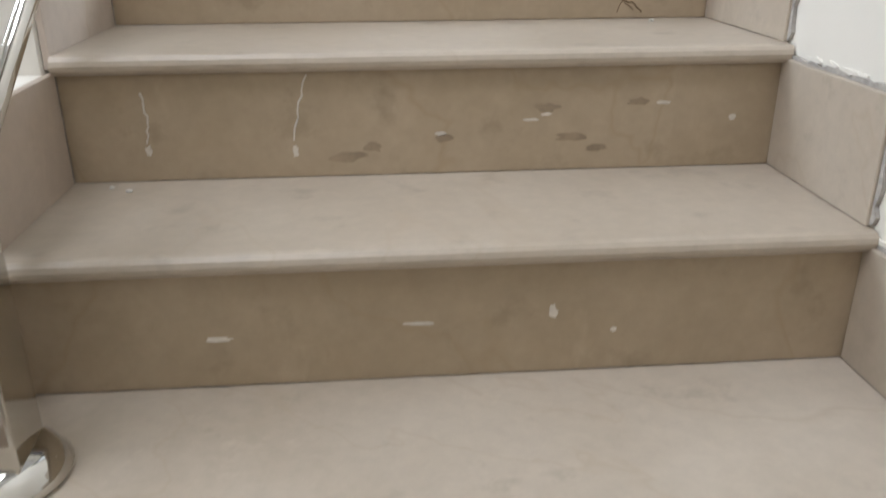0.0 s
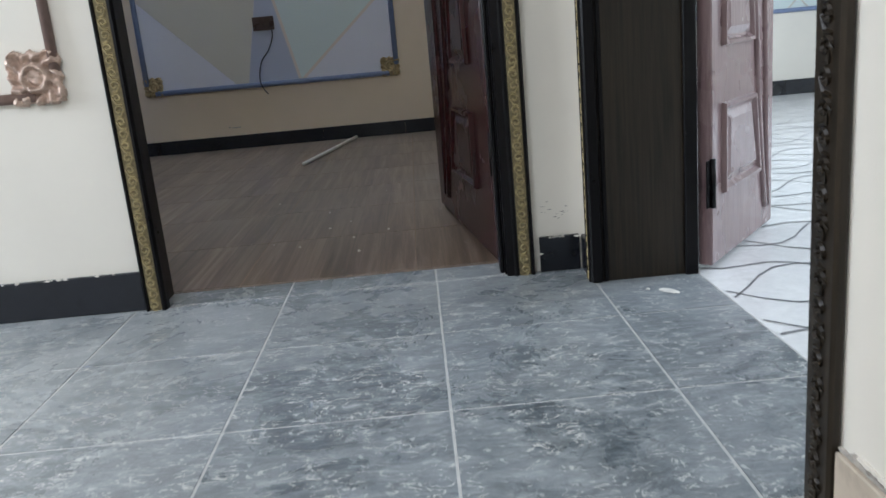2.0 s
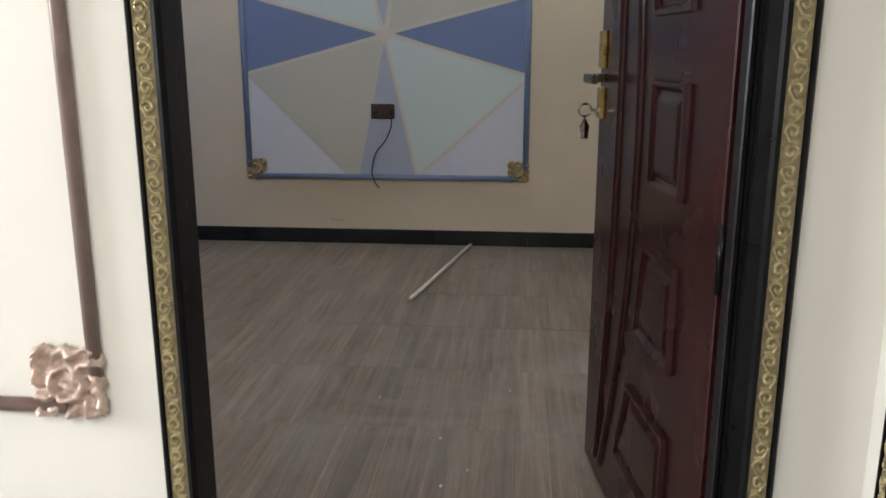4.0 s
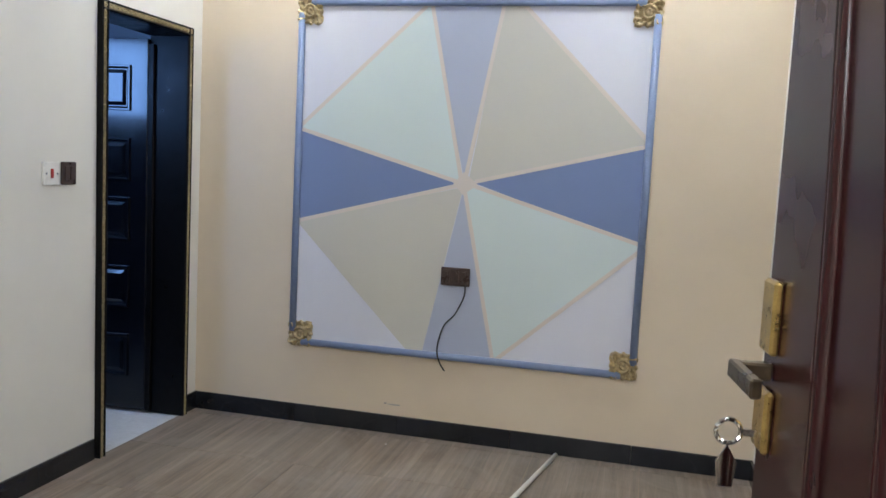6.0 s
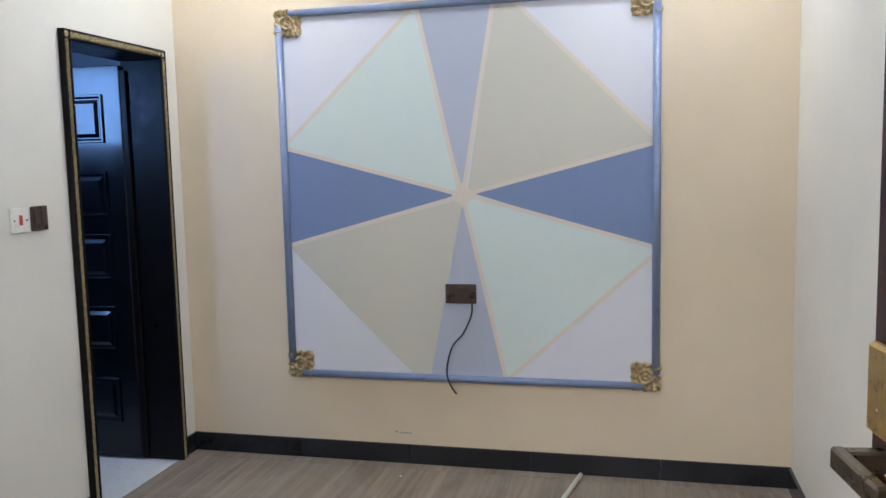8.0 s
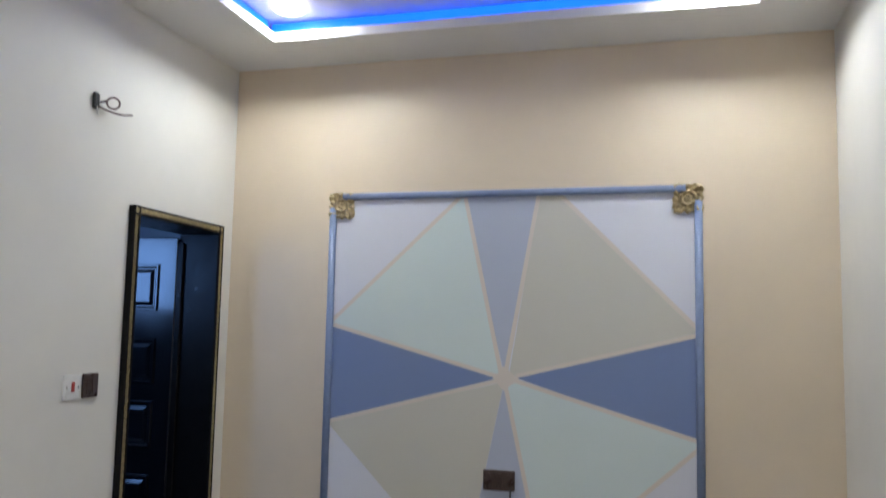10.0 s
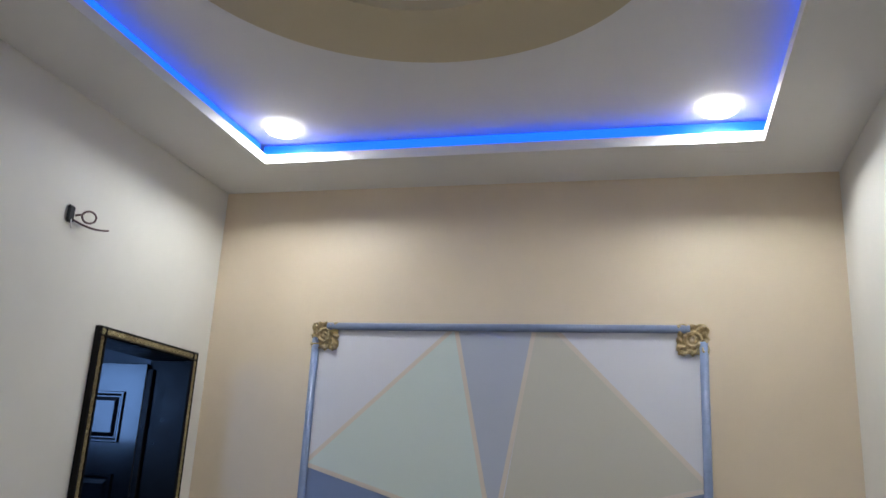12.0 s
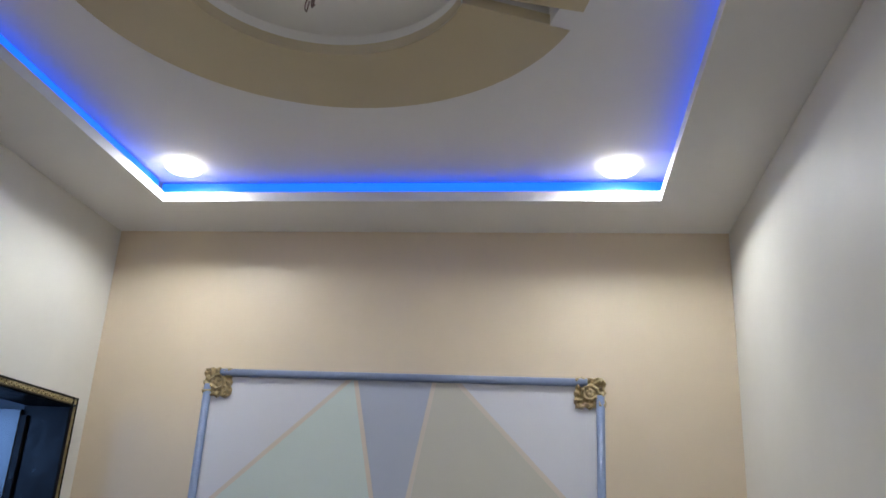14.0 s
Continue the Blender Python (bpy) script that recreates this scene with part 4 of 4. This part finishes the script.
def staircase():
    st = thing("staircase", "beige marble staircase with rounded nosings, dusty and scuffed", "staircase", kind="structure")
    th = 0.028
    rnd = random.Random(21)
    for k, (y, z) in enumerate(NOSE):
        back = -1.1885 if k == 0 else NOSE[k - 1][0] + 0.020
        p = [(back, z), (back, z - th)]
        for a in np.linspace(-90, 90, 7):
            p.append((y + th / 2 - th / 2 * math.cos(radians(a)), z - th / 2 + th / 2 * math.sin(radians(a))))
        part("tread", prism(p, "x", SL - 0.012, HX - 0.003), TREAD, st)
        z0 = NOSE[k + 1][1] if k + 1 < len(NOSE) else -2.1
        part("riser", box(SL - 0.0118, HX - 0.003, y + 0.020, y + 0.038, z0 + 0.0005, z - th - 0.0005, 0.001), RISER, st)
    # body of the flight
    pts = [(-1.20, -0.03)]
    for k, (y, z) in enumerate(NOSE):
        pts += [(y + 0.039, z - th - 0.001), (y + 0.039, (NOSE[k + 1][1] if k + 1 < len(NOSE) else -2.1) - th - 0.001)]
    pts += [(-1.20, -2.1)]
    part("flight_core", prism(pts, "x", SL - 0.10, HX - 0.001), PLASTER, st)
    # skirting tiles on both sides, stepped with the treads
    for k, (y, z) in enumerate(NOSE):
        y1 = -1.3555 if k == 0 else NOSE[k - 1][0] + 0.022
        h = 0.166
        part("skirting_tile", box(HX - 0.0105, HX - 0.0005, y + 0.024, y1 - 0.003, z + 0.0008, z + h, 0.0015), TREAD, st)
        ups = [z + 0.004 + (h + 0.004) * q / 14 for q in range(15)]
        part("mortar", prism([(y + 0.0238, u) for u in ups] + [(y + 0.0238 - rnd.uniform(0.003, 0.012), u) for u in reversed(ups)], "x", HX - 0.006, HX + 0.0005), PLASTER, st)
        ups = [y + 0.006 + (y1 - y - 0.006) * q / 20 for q in range(21)]
        part("mortar", prism([(u, z + h + 0.0004) for u in ups] + [(u, z + h + rnd.uniform(0.002, 0.009)) for u in reversed(ups)], "x", HX - 0.005, HX + 0.0005), PLASTER, st)
        for _ in range(7):
            u, q = rnd.uniform(y + 0.02, y1 - 0.01), rnd.uniform(0.006, 0.016)
            pts = [(u + q * 1.6 * math.cos(a) * rnd.uniform(0.6, 1.1), z + h + 0.009 + q * 0.4 * math.sin(a) * rnd.uniform(0.5, 1.1)) for a in np.linspace(0, math.tau, 9)[:-1]]
            part("paint_lump", prism(pts, "x", HX - rnd.uniform(0.0025, 0.0045), HX + 0.0005), CREAM, st)
        ya = y + 0.012 if k else y + 0.004
        yb = NOSE[k - 1][0] + 0.018 if k else -1.44
        part("skirting_tile", box(SL - 0.022, SL - 0.012, ya, yb, z - 0.02 if k else z + 0.001, z + h * 0.98, 0.0015), STONE, st)
        part("kerb", box(SL - 0.098, SL - 0.024, ya, yb, z - 0.03 if k else z + 0.001, z + h * 0.97, 0.004), CREAM, st)
    # loose end piece beside the upper post
    part("stone_offcut", prism([(-0.045, -1.515), (0.025, -1.508), (0.030, -1.490), (-0.01, -1.476), (-0.045, -1.480)], "z", 0.0005, 0.011), STONE, st)


staircase()
RUST = plain("brown_crack", (0.16, 0.10, 0.055), 0.8)
SCUFF = plain("pale_scuff", (0.66, 0.61, 0.54), 0.8)
SMUDGE = plain("brown_smudge", (0.32, 0.245, 0.165), 0.5, 0, 0.3, 25)


def marks():
    """Crack, drips and smudges on the risers, as the stone shows them."""
    st = bpy.data.objects["staircase"]
    rnd = random.Random(11)
    y0, y1, y2 = NOSE[0][0] + 0.0196, NOSE[1][0] + 0.0196, NOSE[2][0] + 0.0196

    def line(pts, y, r, m, name):
        path = []
        for p, q in zip(pts, pts[1:]):
            for k in range(5):
                t = k / 5
                path.append((p[0] + (q[0] - p[0]) * t + rnd.uniform(-0.002, 0.002), y, p[1] + (q[1] - p[1]) * t + rnd.uniform(-0.002, 0.002)))
        part(name, tube(path + [(pts[-1][0], y, pts[-1][1])], r, 4), m, st)

    def blot(x, z, y, w, h, m, name):
        n = 14
        pts = []
        for k in range(n):
            a, q = k * math.tau / n, rnd.uniform(0.55, 1.1)
            pts.append((x + w * q * math.cos(a), z + h * q * math.sin(a)))
        part(name, prism(pts, "y", y - 0.0003, y + 0.001), m, st)
    line([(0.795, -0.035), (0.815, -0.060), (0.835, -0.075), (0.860, -0.082), (0.885, -0.092), (0.895, -0.105)], y0, 0.0013, RUST, "crack")
    line([(0.825, -0.062), (0.850, -0.068), (0.880, -0.100)], y0, 0.0009, RUST, "crack")
    line([(0.860, -0.083), (0.850, -0.104)], y0, 0.0009, RUST, "crack")
    line([(0.305, -0.15), (0.292, -0.20), (0.283, -0.245)], y1, 0.0016, SCUFF, "plaster_drip")
    line([(0.070, -0.17), (0.076, -0.215), (0.070, -0.245)], y1, 0.0016, SCUFF, "plaster_drip")
    for x, z, w, h in ((0.284, -0.262, 0.005, 0.012), (0.635, -0.222, 0.016, 0.003), (0.66, -0.214, 0.008, 0.003), (0.84, -0.20, 0.012, 0.003), (0.95, -0.225, 0.007, 0.005), (0.50, -0.24, 0.010, 0.004), (0.072, -0.255, 0.006, 0.010)):
        blot(x, z, y1, w, h, SCUFF, "scuff")
    for x, z, w, h in ((0.36, -0.272, 0.032, 0.009), (0.40, -0.258, 0.016, 0.010), (0.80, -0.198, 0.020, 0.008), (0.505, -0.248, 0.018, 0.007), (0.70, -0.25, 0.026, 0.008), (0.74, -0.268, 0.020, 0.006), (0.66, -0.205, 0.022, 0.008)):
        blot(x, z, y1, w, h, SMUDGE, "smudge")
    for x, z, w, h in ((0.20, -0.42, 0.02, 0.004), (0.62, -0.40, 0.006, 0.012), (0.70, -0.43, 0.005, 0.004), (0.45, -0.41, 0.02, 0.003)):
        blot(x, z, y2, w, h, SCUFF, "scuff")


marks()


def newel(m):
    n = thing("newel_post", "square polished steel stair post on a stepped round base", "stair post", m, group="stair posts")
    part("post", box(-0.042, 0.042, -0.042, 0.042, 0.02, 0.95, 0.004, segs=2), STEEL, n)
    part("base_flange", lathe([(0.075, 0.0), (0.078, 0.006), (0.070, 0.014), (0.068, 0.022), (0.060, 0.028), (0.056, 0.032)], 32), STEEL, n, smooth=True)
    part("cap", box(-0.048, 0.048, -0.048, 0.048, 0.95, 0.975, 0.006, segs=2), STEEL, n)
    return n


newel(pose(0.022, -1.385, 0.001, 0, 0, 6))
newel(pose(-0.012, -2.275, -0.487, 0, 0, 4))
rail = thing("stair_railing", "polished steel railing bars between the stair posts", "railing")
for a in (0.33, 0.62, 0.91):
    part("bar", tube([(-0.008, -1.428, a), (-0.030, -2.232, a - 0.585)], 0.0125, 10), STEEL, rail, smooth=True)


def debris():
    rnd = random.Random(5)
    spots = [(0.50, -1.30, 0), (0.80, -1.44, 0), (0.955, -1.205, 0), (0.985, -1.215, 0), (0.90, -1.24, 0), (0.90, -1.56, -0.115), (0.02, -1.86, -0.302), (0.05, -1.88, -0.302), (-0.08, -1.0, 0), (1.12, -0.25, 0), (0.30, 0.9, 0), (0.45, 0.7, 0), (0.2, 1.1, 0), (0.36, 0.42, 0), (0.05, 0.62, 0), (0.42, 1.5, 0), (-0.05, 1.4, 0), (-0.7, 3.65, 0), (0.15, 0.55, 0), (0.23, 0.80, 0), (0.33, 0.62, 0)]
    for x, y, z in spots:
        s = rnd.uniform(0.003, 0.006) * (1.5 if y < -1.1 else 1)
        bm = bmesh.new()
        bmesh.ops.create_icosphere(bm, subdivisions=1, radius=s)
        for v in bm.verts:
            v.co *= rnd.uniform(0.7, 1.25)
            v.co.z = max(v.co.z * 0.6, -0.3 * s)
        ob = tagged(part("plaster_crumb", bm, CHIP), "small white plaster crumb lying on the floor", "debris", "plaster crumbs")
        ob.matrix_world = pose(x, y, z + 0.3 * s + 0.0005, 0, 0, rnd.uniform(0, 360))
    bm = lathe([(0.001, 0), (0.03, 0.0), (0.026, 0.0018), (0.001, 0.002)], 14)
    ob = tagged(part("plaster_splash", bm, CHIP), "flat white splash of dried plaster on the tile", "debris")
    ob.matrix_world = Matrix.Translation((1.165, -0.275, 0.0005)) @ pose(0, 0, 0, 0, 0, -50) @ Matrix.Diagonal((1, 0.45, 1, 1))


debris()
rnd = random.Random(14)
bm = bmesh.new()
for _ in range(16):
    x, z, q = rnd.uniform(0.895, 0.975), rnd.uniform(0.135, 0.20), rnd.uniform(0.001, 0.004)
    flake(bm, rnd, x, z, -0.0004, q * 2.0, q * 0.5)
tagged(part("wall_scuff", bm, PLASTER), "grey scuff marks on the cream wall above the skirting", "mark")
mark = tagged(part("wall_scratch", boxes((-0.775, -0.762, YF - 0.0022, YF - 0.0004, 0.152, 0.160), (-0.752, -0.690, YF - 0.0022, YF - 0.0004, 0.149, 0.156)), PLASTER), "small chipped scratch on the beige wall", "mark")


# ---- floors, laid piece by piece ----
def tiled(name, label, xs, ys, z, thick, material, grout, joint, inside=lambda x0, x1, y0, y1: True):
    fl = thing(name, label, "floor", kind="structure")
    bed = bmesh.new()
    shapes = {}
    for x0, x1 in zip(xs, xs[1:]):
        for y0, y1 in zip(ys, ys[1:]):
            if not inside(x0, x1, y0, y1):
                continue
            box(x0, x1, y0, y1, z - thick - 0.05, z - 0.0012, bm=bed)
            key = (round(x1 - x0, 4), round(y1 - y0, 4))
            if key not in shapes:
                w, h = (x1 - x0 - joint) / 2, (y1 - y0 - joint) / 2
                me = mesh_from("tile", box(-w, w, -h, h, -thick, 0, 0.0008))
                me.materials.append(material)
                shapes[key] = me
            ob = new("tile", shapes[key])
            ob.parent = fl
            ob.location = ((x0 + x1) / 2, (y0 + y1) / 2, z)
    part("grout_bed", bed, grout, fl)
    return fl


def steps(a, b, pitch, phase):
    """Joint lines between a and b at a pitch through phase."""
    k = math.ceil((a - phase) / pitch + 1e-6)
    out = [a]
    while phase + k * pitch < b - 1e-6:
        out.append(phase + k * pitch)
        k += 1
    return out + [b]


tiled("floor_hall", "dusty dark slate-look floor tiles with pale joints", steps(-3.45, SX, 0.4115, 0.600), steps(-1.187, -0.0005, 0.4025, -0.4135), 0.0, 0.010, SLATE, GROUT, 0.005)
tiled("floor_threshold", "dark slate-look tile strip in the doorway", steps(-0.160, 0.792, 0.4115, 0.600), [0.0005, 0.126], 0.0, 0.010, SLATE, GROUT, 0.005)
tiled("floor_bedroom", "brown wood-look floor tiles with dust and scuffs", steps(XL, XR, 0.518, 0.545), steps(0.1265, YF, 0.515, 1.175), 0.0, 0.010, WOODTILE, GROUT_BROWN, 0.003)
tiled("floor_bathroom", "pale bathroom floor tiles", steps(-3.3, XL, 0.6, 0), steps(2.1, YF, 0.6, 0), -0.006, 0.010, MARBLE, GROUT, 0.003)
tiled("floor_side", "white polished floor tiles with wavy dark inlay lines", steps(SX, 4.85, 0.6, SX), steps(-2.6, 4.05, 0.6, 0), 0.0, 0.010, MARBLE, GROUT, 0.001)


def wavy_inlay():
    """Curved grey lines crossing on the white tiles."""
    fl = bpy.data.objects["floor_side"]
    for k in range(-12, 24):
        for s in (1, -1):
            pts = []
            for i in range(64):
                t = i * 0.06
                x = SX + 0.01 + t
                y = -2.4 + 0.26 * k + s * 0.55 * t + 0.055 * math.sin(t * 15 + k * 1.3 + s)
                if not (-2.55 < y < 3.98 and x < 4.8):
                    continue
                pts.append((x, y))
            if len(pts) < 4:
                continue
            bm = bmesh.new()
            w = 0.005
            prev = None
            for x, y in pts:
                pair = (bm.verts.new((x, y - w, 0.0012)), bm.verts.new((x, y + w, 0.0012)))
                if prev:
                    bm.faces.new((prev[0], pair[0], pair[1], prev[1]))
                prev = pair
            part("inlay_line", bm, INLAY, fl, "grey inlaid line")


wavy_inlay()
